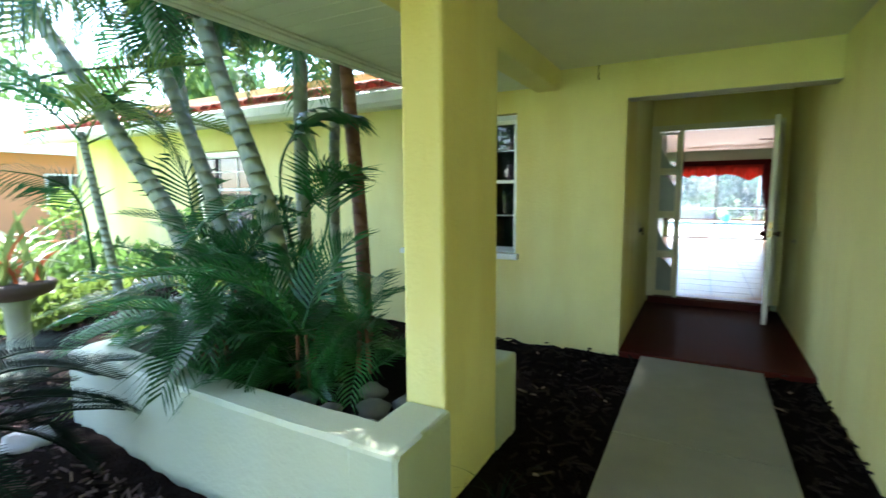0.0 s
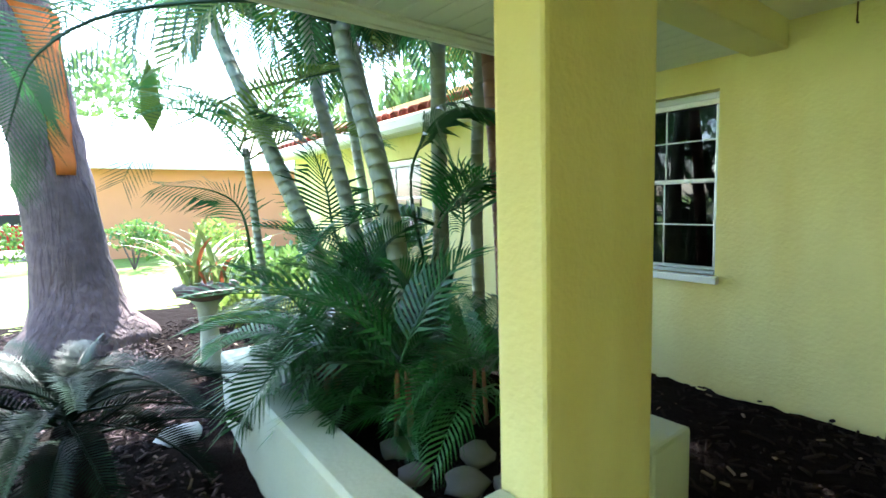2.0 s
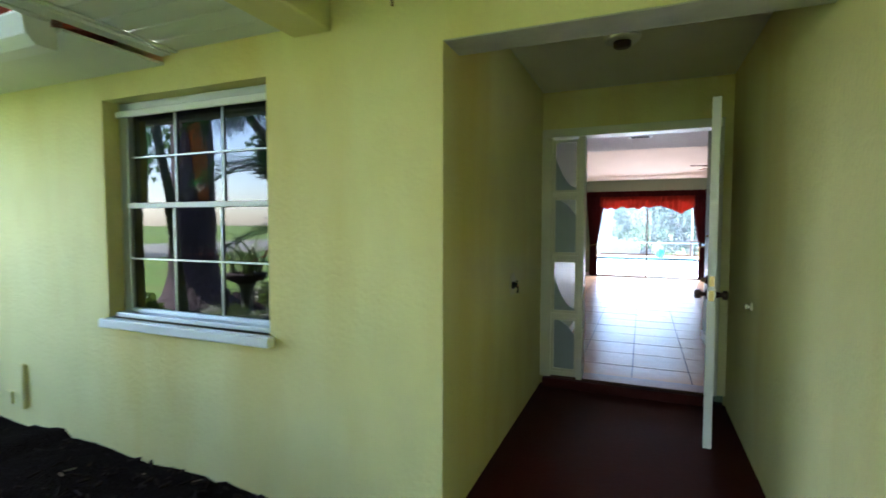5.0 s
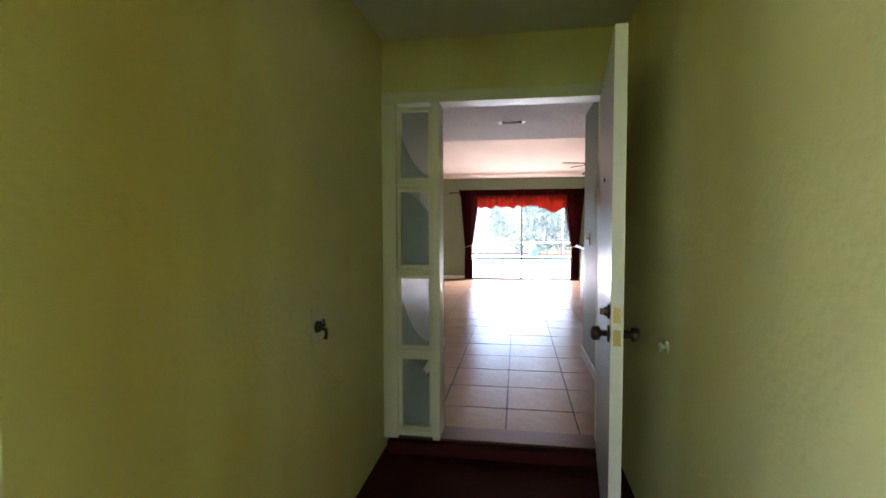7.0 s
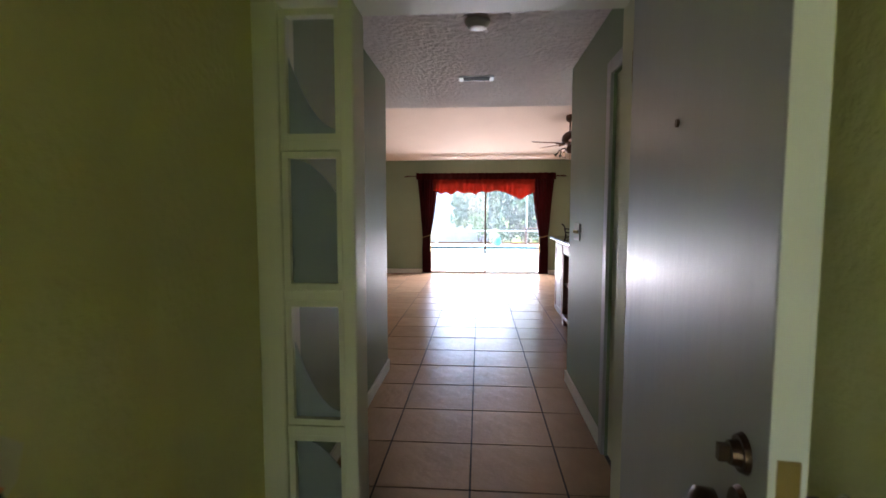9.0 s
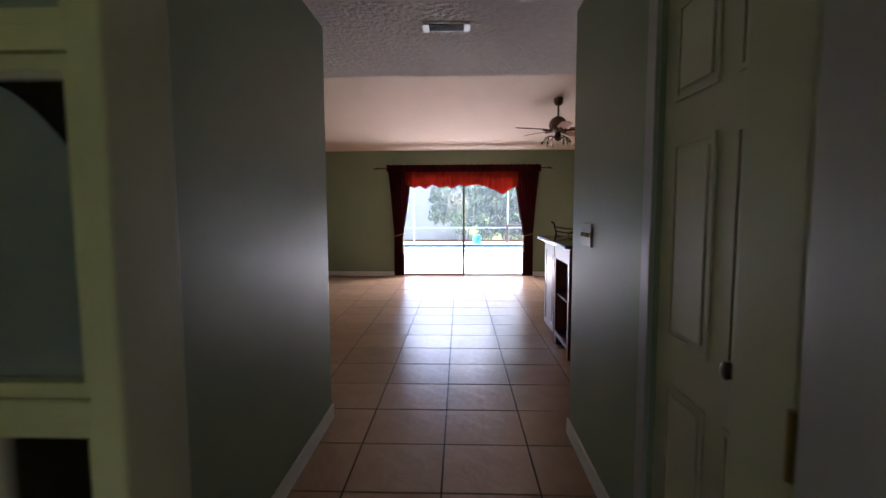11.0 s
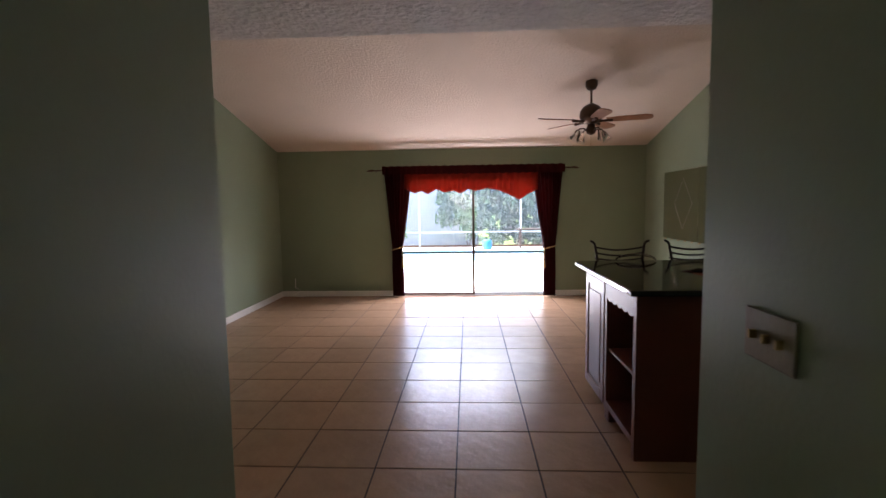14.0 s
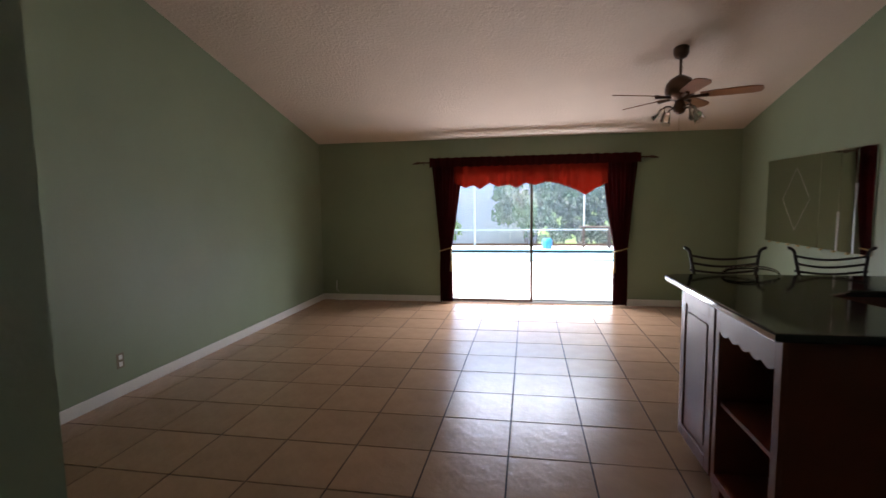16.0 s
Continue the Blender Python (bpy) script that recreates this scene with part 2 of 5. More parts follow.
def boxes(*rows, bevel=0.0):
    bm = bmesh.new()
    for r in rows:
        box(bm, *r, bevel=bevel)
    return bm


def mesh_of(name, bm, material, smooth=False):
    me = bpy.data.meshes.new(name)
    bm.normal_update()
    bm.to_mesh(me)
    bm.free()
    me.materials.append(material)
    if smooth:
        for p in me.polygons:
            p.use_smooth = True
    return me


def thing(name, bm, material, label, category, kind="", group="", smooth=False):
    return tagged(new(name, mesh_of(name, bm, material, smooth)), label, category, group, kind)


def empty(name, at, label, category, group="", kind=""):
    e = new(name)
    e.empty_display_size = 0.1
    e.location = at
    return tagged(e, label, category, group, kind)


def part(name, bm, material, parent, label="", smooth=False):
    """bm is in world metres; the parent has no turn of its own."""
    ob = new(name, mesh_of(name, bm, material, smooth))
    place = Vector((0, 0, 0))
    p = parent
    while p is not None:
        place += p.location
        p = p.parent
    ob.parent = parent
    ob.location = -place
    return tagged(ob, label)


def tube(bm, pts, radii, seg=8, closed=True):
    """A tube along points; radii one number or a list."""
    pts = [Vector(p) for p in pts]
    if not isinstance(radii, (list, tuple)):
        radii = [radii] * len(pts)
    rings = []
    for i, p in enumerate(pts):
        d = (pts[min(i + 1, len(pts) - 1)] - pts[max(i - 1, 0)]).normalized()
        q = d.to_track_quat("Z", "Y")
        rings.append([bm.verts.new(p + q @ Vector((math.cos(a) * radii[i], math.sin(a) * radii[i], 0))) for a in [2 * math.pi * k / seg for k in range(seg)]])
    for r0, r1 in zip(rings, rings[1:]):
        for k in range(seg):
            bm.faces.new((r0[k], r0[(k + 1) % seg], r1[(k + 1) % seg], r1[k]))
    if closed:
        bm.faces.new(rings[0][::-1])
        bm.faces.new(rings[-1])
    return bm


def lathe(bm, x, y, profile, seg=20):
    """Turn a profile of (radius, z) round the upright axis at x, y."""
    rings = [[bm.verts.new((x + r * math.cos(2 * math.pi * k / seg), y + r * math.sin(2 * math.pi * k / seg), z)) for k in range(seg)] for r, z in profile]
    for r0, r1 in zip(rings, rings[1:]):
        for k in range(seg):
            bm.faces.new((r0[k], r0[(k + 1) % seg], r1[(k + 1) % seg], r1[k]))
    bm.faces.new(rings[0][::-1])
    bm.faces.new(rings[-1])
    return bm


def prism(bm, outline, axis, a, b):
    """Extrude a 2D outline along x or y from a to b. Outline is (other, z)."""
    mk = (lambda u, z, s: (s, u, z)) if axis == "x" else (lambda u, z, s: (u, s, z))
    v0 = [bm.verts.new(mk(u, z, a)) for u, z in outline]
    v1 = [bm.verts.new(mk(u, z, b)) for u, z in outline]
    n = len(outline)
    for k in range(n):
        bm.faces.new((v0[k], v0[(k + 1) % n], v1[(k + 1) % n], v1[k]))
    bm.faces.new(v0[::-1])
    bm.faces.new(v1)
    bmesh.ops.recalc_face_normals(bm, faces=bm.faces[:])
    return bm


def wall_with_holes(bm, axis, a, b, t0, t1, z0, z1, holes):
    """A wall of thickness t0..t1 that runs along axis from a to b, with (from, to, low, high) openings side by side."""
    def put(u0, u1, w0, w1):
        if u1 - u0 > 1e-4 and w1 - w0 > 1e-4:
            box(bm, u0, u1, t0, t1, w0, w1) if axis == "x" else box(bm, t0, t1, u0, u1, w0, w1)
    u = a
    for h0, h1, low, high in sorted(holes):
        put(u, h0, z0, z1)
        put(h0, h1, z0, low)
        put(h0, h1, high, z1)
        u = h1
    put(u, b, z0, z1)
    return bm


# ---- the front: ground, walk, walls, porch ----
RW = 1.19      # right porch wall
HL, HR = -0.205, 1.245   # hall walls
GZ = -0.13
WALLY = 5.33
DOORY = 7.58
LX, RX = -2.53, 3.42
thing("ground", boxes((-300, 300, -300, 300, -0.5, -0.24)), LAWN, "sunlit patchy green lawn reaching far", "ground", "structure")


def mulch_sheet():
    bm = bmesh.new()
    nx, ny = 120, 120
    x0, x1, y0, y1 = -8.4, RW, -4.0, WALLY
    grid = []
    for j in range(ny + 1):
        row = []
        for i in range(nx + 1):
            x, y = x0 + (x1 - x0) * i / nx, y0 + (y1 - y0) * j / ny
            z = GZ + 0.05 * noise.noise((x * 1.3, y * 1.3, 0)) * (0.3 if x > -0.3 else 1) + 0.025 * noise.noise((x * 9, y * 9, 3))
            if x < -2.9 and y > 3.2:
                z += 0.06
            if -0.15 < x < 0.95:
                z = min(z, -0.135)
            if x < -7.4 or y < -3.4:
                z -= 0.1
            row.append(bm.verts.new((x, y, z)))
        grid.append(row)
    for j in range(ny):
        for i in range(nx):
            bm.faces.new((grid[j][i], grid[j][i + 1], grid[j + 1][i + 1], grid[j + 1][i]))
    return bm


thing("ground_mulch_bed", mulch_sheet(), MULCH, "dark brown shredded bark mulch bed", "mulch", "structure", smooth=True)


def chips(count, size, material, name, label, seed, area):
    rnd = random.Random(seed)
    verts, faces = [], []
    for _ in range(count):
        x, y = rnd.uniform(area[0], area[1]), rnd.uniform(area[2], area[3])
        if -0.08 < x < 0.88:
            continue
        if -2.95 < x < -0.5 and 2.2 < y < 3.7:
            continue
        l, w, h = size * rnd.uniform(0.5, 1.6), size * rnd.uniform(0.12, 0.35), size * 0.08
        m = pose(x, y, GZ + rnd.uniform(-0.005, 0.04), rnd.uniform(-25, 25), rnd.uniform(-25, 25), rnd.uniform(0, 360))
        n = len(verts)
        for a, b, c in ((-1, -1, -1), (1, -0.6, -1), (0.8, 1, -1), (-1, 0.7, -1), (-0.9, -0.8, 1), (1, -0.5, 1), (0.7, 0.9, 1), (-0.8, 0.6, 1)):
            verts.append(m @ Vector((a * l / 2, b * w / 2, c * h)))
        faces += [tuple(n + k for k in f) for f in ((0, 3, 2, 1), (4, 5, 6, 7), (0, 1, 5, 4), (1, 2, 6, 5), (2, 3, 7, 6), (3, 0, 4, 7))]
    me = bpy.data.meshes.new(name)
    me.from_pydata(verts, [], faces)
    me.materials.append(material)
    return tagged(new(name, me), label, "mulch", "", "stuff")


chips(9000, 0.07, CHIP, "mulch_chips", "loose brown bark chips on the bed", 4, (-6.5, RW, -1.5, WALLY - 0.03))
chips(420, 0.06, LEAFLITTER, "dry_leaves", "scattered dry tan leaves on the mulch", 5, (-6.0, RW, -1.0, WALLY - 0.05))

chips(15000, 0.06, CHIPMID, "brown_mulch_chips", "dense purplish brown bark chips on the bed", 24, (-7.2, -0.9, -3.0, 2.3))
chips(1300, 0.055, CHIPPALE, "pale_mulch_chips", "lighter greyish bark chips on the bed", 14, (-5.5, -0.9, -1.5, 2.3))

walk_bm = bmesh.new()
for k in range(6):
    box(walk_bm, -0.045, 0.85, 5.325 - 1.5 * (k + 1) + 0.012, 5.325 - 1.5 * k, -0.22, -0.10, 0.008)
thing("pavement_walk", walk_bm, CONCRETE, "weathered grey concrete garden walk", "walkway", "structure")
thing("floor_entry", boxes((-0.24, RW + 0.01, WALLY, DOORY + 0.02, -0.22, -0.085), bevel=0.006), REDFLOOR, "worn dark red painted concrete entry floor", "floor", "structure")
thing("doorstep", boxes((-0.2, 1.1, DOORY - 0.08, DOORY + 0.2, -0.085, -0.012), bevel=0.005), REDFLOOR, "red painted step under the front door", "step", "structure")

# front wall with two windows
W1 = (-2.47, -1.20, 0.73, 2.055)
W2 = (-6.05, -4.80, 0.80, 1.9)
thing("wall_front", wall_with_holes(bmesh.new(), "x", -9.0, -0.23, WALLY, WALLY + 0.2, -0.3, 2.62, [W1, W2]), YELLOW, "yellow stucco house front wall", "wall", "structure")
thing("wall_recess", boxes((-0.43, -0.23, WALLY + 0.2, DOORY + 0.12, -0.3, 2.62)), YELLOW, "yellow stucco side wall of the entry recess", "wall", "structure")
thing("wall_porch", boxes((RW, RW + 0.2, -5.0, DOORY + 0.12, -0.3, 2.62)), YELLOW, "long yellow stucco porch wall", "wall", "structure")
thing("wall_header", boxes((-0.23, RW, WALLY, WALLY + 0.2, 2.10, 2.62)), YELLOW, "yellow stucco header over the entry", "wall", "structure")
thing("trim_header_underside", boxes((-0.229, RW - 0.001, WALLY + 0.003, WALLY + 0.197, 2.094, 2.0995)), PEEL, "peeling grey-white paint under the entry header", "trim", "structure")
thing("wall_over_door", boxes((-0.23, RW, DOORY, DOORY + 0.12, 2.115, 2.62)), YELLOW, "yellow stucco wall above the front door", "wall", "structure")
thing("ceiling_recess", boxes((-0.23, RW, WALLY + 0.2, DOORY, 2.43, 2.5)), PORCHCEIL, "plain painted ceiling of the entry recess", "ceiling", "structure")
thing("ceiling_porch", boxes((-0.93, RW, -5.0, WALLY, 2.39, 2.5)), PORCHCEIL, "plain painted porch ceiling", "ceiling", "structure")
thing("porch_beam", boxes((-1.02, -0.80, -5.0, WALLY, 2.215, 2.6), bevel=0.012), YELLOW, "yellow stucco beam along the porch edge", "beam", "structure")
# flat slab out of view, added to block light from above
thing("roof_slab", boxes((-2.0, RW + 0.4, -5.0, 7.7, 2.64, 2.72)), ROOFTILE, "unseen flat red clay slab blocking light over the porch", "roof", "structure")

# soffit boards and eave of the porch roof
soff = empty("ceiling_soffit", (-1.5, 2, 2.27), "white painted board soffit under the eave", "soffit", kind="structure")
sb = boxes((-1.93, -1.02, -5.0, WALLY - 0.5, 2.276, 2.3))
part("soffit_backing", sb, SOFFIT, soff)
board_me = mesh_of("soffit_board", boxes((-0.45, 0.45, -0.068, 0.068, -0.008, 0.008), bevel=0.003), SOFFIT)
for k in range(70):
    y = WALLY - 0.08 - 0.142 * k
    if y < -4.6:
        break
    o = new("soffit_board", board_me)
    o.parent = soff
    o.location = (-1.475 + 1.5, y - 2, 2.267 - 2.27)
fas = empty("trim_eave", (-1.95, 2, 2.25), "white eave fascia with a gutter lip", "fascia", kind="structure")
part("fascia", boxes((-1.975, -1.93, -5.0, WALLY - 0.55, 2.235, 2.42), bevel=0.004), SOFFIT, fas)
part("drip_lip", boxes((-2.03, -1.975, -5.0, WALLY - 0.55, 2.36, 2.44), bevel=0.01), SOFFIT, fas)
part("soffit_strip", boxes((-1.92, -1.84, -5.0, WALLY - 0.02, 2.238, 2.256), bevel=0.004), SOFFIT, fas)
part("soffit_strip", boxes((-1.82, -1.79, -5.0, WALLY - 0.02, 2.244, 2.256), bevel=0.003), SOFFIT, fas)

# gutter and tiled roof of the wing
gut = empty("trim_gutter", (-5, 4.8, 2.2), "white metal gutter under the tiled wing roof", "gutter", kind="structure")
part("gutter_trough", prism(bmesh.new(), [(4.70, 2.27), (4.685, 2.25), (4.70, 2.16), (4.74, 2.12), (4.82, 2.12), (4.82, 2.27)], "x", -9.5, -1.98), WHITEALU, gut)
part("gutter_soffit", boxes((-9.5, -1.93, 4.82, WALLY, 2.2, 2.215)), SOFFIT, gut)
part("gutter_fascia", boxes((-9.5, -1.98, 4.82, 4.85, 2.215, 2.31)), SOFFIT, gut)
roof = empty("roof_wing", (-5, 5, 2.3), "red clay barrel tile roof of the wing", "roof", kind="structure")
part("roof_deck", prism(bmesh.new(), [(4.8, 2.29), (10.5, 4.0), (10.5, 3.9), (4.8, 2.22)], "x", -9.5, -1.98), ROOFTILE, roof)


def half_tile(bm, l=0.42, r0=0.085, r1=0.07):
    rows = []
    for i in (0, 1):
        r = (r0, r1)[i]
        rows.append([bm.verts.new((r * math.cos(a), i * l, r * math.sin(a) * 0.8)) for a in [math.pi * k / 6 for k in range(7)]])
    inner = [bm.verts.new((0.82 * v.co.x, 0, 0.8 * v.co.z)) for v in rows[0]]
    for k in range(6):
        bm.faces.new((rows[0][k], rows[1][k], rows[1][k + 1], rows[0][k + 1]))
        bm.faces.new((inner[k], rows[0][k], rows[0][k + 1], inner[k + 1]))
    return bm


tile_me = mesh_of("roof_tile", half_tile(bmesh.new()), ROOFTILE, True)
slope = math.degrees(math.atan2(1.71, 5.7))
for i in range(40):
    for j in range(7):
        o = new("roof_tile", tile_me)
        o.parent = roof
        o.matrix_basis = pose(-9.35 + 0.187 * i + 5, 4.74 + j * 0.38 - 5, 2.29 + j * 0.38 * 0.3 - 2.3 + 0.01, slope, 0, 0)


def sash_window(name, x0, x1, z0, z1, y, cols, label):
    """A white and aluminium single-hung window in an opening whose outer face is at y."""
    e = empty(name, ((x0 + x1) / 2, y + 0.1, z0), label, "window", kind="structure")
    yf = y + 0.10
    fr = boxes((x0, x0 + 0.075, yf, yf + 0.07, z0, z1), (x1 - 0.06, x1, yf, yf + 0.07, z0, z1), (x0 + 0.075, x1 - 0.06, yf, yf + 0.07, z1 - 0.05, z1), (x0 + 0.075, x1 - 0.06, yf, yf + 0.07, z0, z0 + 0.05), bevel=0.004)
    part("window_frame", fr, ALU, e)
    part("head_trim", boxes((x0, x1, yf - 0.025, yf - 0.002, z1 - 0.09, z1 - 0.052), bevel=0.004), WHITEALU, e)
    mid = (z0 + z1) / 2 + 0.03
    part("meeting_rail", boxes((x0 + 0.076, x1 - 0.061, yf - 0.01, yf + 0.045, mid - 0.016, mid + 0.016), bevel=0.004), WHITEALU, e)
    part("window_sill", boxes((x0 - 0.03, x1 + 0.03, y - 0.05, y + 0.115, z0 - 0.055, z0), bevel=0.008), WHITEALU, e)
    part("sill_channel", boxes((x0 + 0.02, x1 - 0.02, y + 0.03, yf - 0.002, z0 + 0.001, z0 + 0.03), bevel=0.004), ALU, e)
    for low, high, dy in ((z0 + 0.05, mid - 0.016, 0.02), (mid + 0.016, z1 - 0.05, 0.04)):
        g = part("pane", boxes((x0 + 0.076, x1 - 0.061, yf + dy, yf + dy + 0.005, low, high)), WINGLASS, e)
        g.visible_shadow = False
        w = (x1 - x0 - 0.137) / cols
        for k in range(1, cols):
            part("glazing_bar", boxes((x0 + 0.076 + w * k - 0.0045, x0 + 0.076 + w * k + 0.0045, yf + dy - 0.012, yf + dy - 0.004, low, high)), ALU, e)
        mz = (low + high) / 2
        part("glazing_bar", boxes((x0 + 0.076, x1 - 0.061, yf + dy - 0.019, yf + dy - 0.0125, mz - 0.0045, mz + 0.0045)), ALU, e)
    part("raised_blind", boxes((x0 + 0.076, x1 - 0.061, yf + 0.075, yf + 0.1, z1 - 0.2, z1 - 0.05), bevel=0.004), WHITE, e, "raised white blind behind the top pane")
    part("shade_blind", boxes((x0 + 0.08, x0 + 0.17, yf + 0.11, yf + 0.12, z0 + 0.05, z1 - 0.05)), WHITE, e, "pale curtain edge behind the glass")
    return e


sash_window("window_1", *W1, WALLY, 3, "white-barred sash window with dark reflecting panes")
sash_window("window_2", *W2, WALLY, 3, "sash window half hidden by a shrub")
thing("wall_room_behind_windows", boxes((-9.0, -0.45, 8.6, 8.7, -0.2, 2.6), (-9.1, -9.0, WALLY, 8.7, -0.2, 2.6), (-9.0, -0.45, WALLY + 0.2, 8.6, -0.2, -0.02), (-9.0, -0.45, WALLY + 0.2, 8.6, 2.5, 2.6)), SAGE, "plain dim room behind the front windows", "wall", "structure")


# column and planter
def rough_block(bm, x0, x1, y0, y1, z0, z1, bevel=0.02):
    return box(bm, x0, x1, y0, y1, z0, z1, bevel)


PT = 0.37
thing("porch_column", rough_block(bmesh.new(), -0.81, -0.60, 2.75, 3.362, -0.3, 2.5, 0.018), YELLOW, "square yellow stucco porch column on the planter", "column", "structure")
pl = empty("planter", (-1.7, 2.4, GZ), "low whitish-yellow stucco planter wall, dirty on top", "planter", kind="structure")


def planter_front():
    bm = bmesh.new()
    pts = [(-0.56 - 2.45 * k / 14, 2.30 + 0.10 * (k / 14) ** 2) for k in range(15)]
    rows = []
    for k, (x, y) in enumerate(pts):
        j = 0.008 * noise.noise((x * 4, 0, 0))
        rows.append([bm.verts.new(p) for p in ((x, y + j, -0.3), (x, y + 0.012 + j, PT - 0.02), (x, y + 0.03 + j, PT + j), (x, y + 0.20 + j, PT + j), (x, y + 0.215, PT - 0.02), (x, y + 0.22, -0.3))])
    for a, b in zip(rows, rows[1:]):
        for k in range(5):
            bm.faces.new((a[k], b[k], b[k + 1], a[k + 1]))
    bm.faces.new(rows[0])
    bm.faces.new(rows[-1][::-1])
    bmesh.ops.recalc_face_normals(bm, faces=bm.faces[:])
    return bm


part("front_wall", planter_front(), PLANTER, pl)
part("side_wall", boxes((-0.80, -0.565, 2.305, 2.75, -0.3, PT), (-0.79, -0.595, 3.362, 3.68, -0.3, PT - 0.02), bevel=0.02), PLANTER, pl)
part("end_wall", boxes((-3.16, -2.98, 2.42, 3.6, -0.3, PT - 0.02), bevel=0.02), PLANTER, pl)
part("soil", boxes((-2.98, -0.79, 2.5, 3.7, -0.1, 0.24)), MULCH, pl)
rk = random.Random(8)


def rock(x, y, z, s, material, label):
    bm = bmesh.new()
    bmesh.ops.create_icosphere(bm, subdivisions=2, radius=s)
    for v in bm.verts:
        v.co *= 1 + 0.35 * noise.noise(v.co * (2.2 / s) + Vector((x * 7, y * 5, 1)))
        v.co.z *= 0.5
        v.co += Vector((x, y, z))
    return thing("rock", bm, material, label, "rock", group="stones in the planter" if material is GREYSTONE else "", smooth=True)


for x, y, s in ((-1.02, 2.78, 0.09), (-1.2, 2.66, 0.07), (-0.93, 2.62, 0.06), (-1.42, 2.72, 0.08), (-0.88, 2.92, 0.1), (-1.15, 2.95, 0.08)):
    rock(x, y, 0.26, s, GREYSTONE, "rough grey stone on the planter soil")
rock(-3.0, 2.12, -0.08, 0.13, STONE, "smooth white stone lying on the mulch")


# front door unit: frame, sidelight, leaf
fd = empty("door_1_frame", (0.45, DOORY, 0), "cream painted front door frame with a glazed sidelight", "door frame", kind="structure")
FY0, FY1 = DOORY - 0.03, DOORY + 0.13
part("head", boxes((-0.23, 1.13, FY0, FY1, 2.045, 2.115), bevel=0.006), CREAM, fd)
part("jamb", boxes((-0.23, -0.14, FY0, FY1, -0.01, 2.045), bevel=0.006), CREAM, fd)
part("jamb", boxes((1.06, 1.13, FY0, FY1, -0.01, 2.045), bevel=0.006), CREAM, fd)
part("jamb", boxes((0.075, 0.125, FY0, FY1, -0.01, 2.045), bevel=0.006), CREAM, fd)
part("wall_filler", boxes((1.13, RW, DOORY, DOORY + 0.12, -0.01, 2.115)), YELLOW, fd)
part("threshold", boxes((-0.14, 1.06, FY0 + 0.002, FY1 + 0.03, -0.011, 0.006), bevel=0.003), BRONZE, fd)
for k, zc in enumerate((0.022, 0.53, 1.03, 1.56)):
    zt = (0.53, 1.03, 1.56, 2.045)[k]
    part("sidelight_rail", boxes((-0.14, 0.075, FY0 + 0.01, FY1 - 0.03, zc - 0.018 if k else 0.006, zc + 0.02), bevel=0.004), CREAM, fd)
    part("sidelight_bead", boxes((-0.14, -0.118, FY0 + 0.02, FY0 + 0.06, zc + 0.02, zt - 0.02), (0.055, 0.075, FY0 + 0.02, FY0 + 0.06, zc + 0.02, zt - 0.02), (-0.118, 0.055, FY0 + 0.02, FY0 + 0.06, zt - 0.042, zt - 0.02), (-0.118, 0.055, FY0 + 0.02, FY0 + 0.06, zc + 0.02, zc + 0.042)), CREAM, fd)
    g = part("sidelight_pane", boxes((-0.118, 0.055, FY0 + 0.05, FY0 + 0.056, zc + 0.04, zt - 0.04)), GLASS, fd)
    g.visible_shadow = False
    h0, h1 = zc + 0.042, zt - 0.042
    bm = bmesh.new()
    if k % 2 == 1 or k == 3:
        arc = [(-0.118 + 0.173 * s, h0 + (h1 - h0) * 0.62 * (1 - s) ** 2 + 0.02) for s in [q / 10 for q in range(11)]]
        prism(bm, [(-0.118, h0)] + arc[::1] + [(0.055, h0)], "y", FY0 + 0.044, FY0 + 0.049)
    else:
        arc = [(-0.118 + 0.173 * s, h1 - (h1 - h0) * 0.3 * s * s) for s in [q / 10 for q in range(11)]]
        prism(bm, [(-0.118, h0)] + arc + [(0.055, h0)], "y", FY0 + 0.044, FY0 + 0.049)
    part("etched_curve", bm, FROST, fd, "frosted curved pattern in the glass")

leaf = empty("door_1", (1.07, DOORY - 0.03, 0), "open grey-white flush front door, swung outward against the wall", "door", kind="structure")
LX0, LX1, LY0, LY1 = 1.045, 1.09, DOORY - 1.06, DOORY - 0.06
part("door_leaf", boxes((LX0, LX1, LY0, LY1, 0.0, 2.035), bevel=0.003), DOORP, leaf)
part("door_edge", boxes((LX0, LX1, LY0 - 0.004, LY0 - 0.001, 0.002, 2.033)), WHITE, leaf, "white door edge")
for z, r in ((0.9, 0.03), (0.985, 0.026)):
    kb = bmesh.new()
    tube(kb, [(LX0, LY0 + 0.07, z), (LX0 - 0.008, LY0 + 0.07, z)], [r * 1.15, r], 20)
    part("rosette", kb, BRONZE, leaf)
    part("edge_plate", boxes((LX0 + 0.009, LX1 - 0.009, LY0 - 0.0065, LY0 - 0.0045, z - 0.03, z + 0.03)), BRASS, leaf)
kb = bmesh.new()
tube(kb, [(LX0 - 0.008, LY0 + 0.07, 0.9), (LX0 - 0.03, LY0 + 0.07, 0.9), (LX0 - 0.036, LY0 + 0.07, 0.9), (LX0 - 0.06, LY0 + 0.07, 0.9), (LX0 - 0.068, LY0 + 0.07, 0.9)], [0.012, 0.012, 0.027, 0.028, 0.016], 20)
part("door_knob", kb, BRONZE, leaf, smooth=True)
kb = bmesh.new()
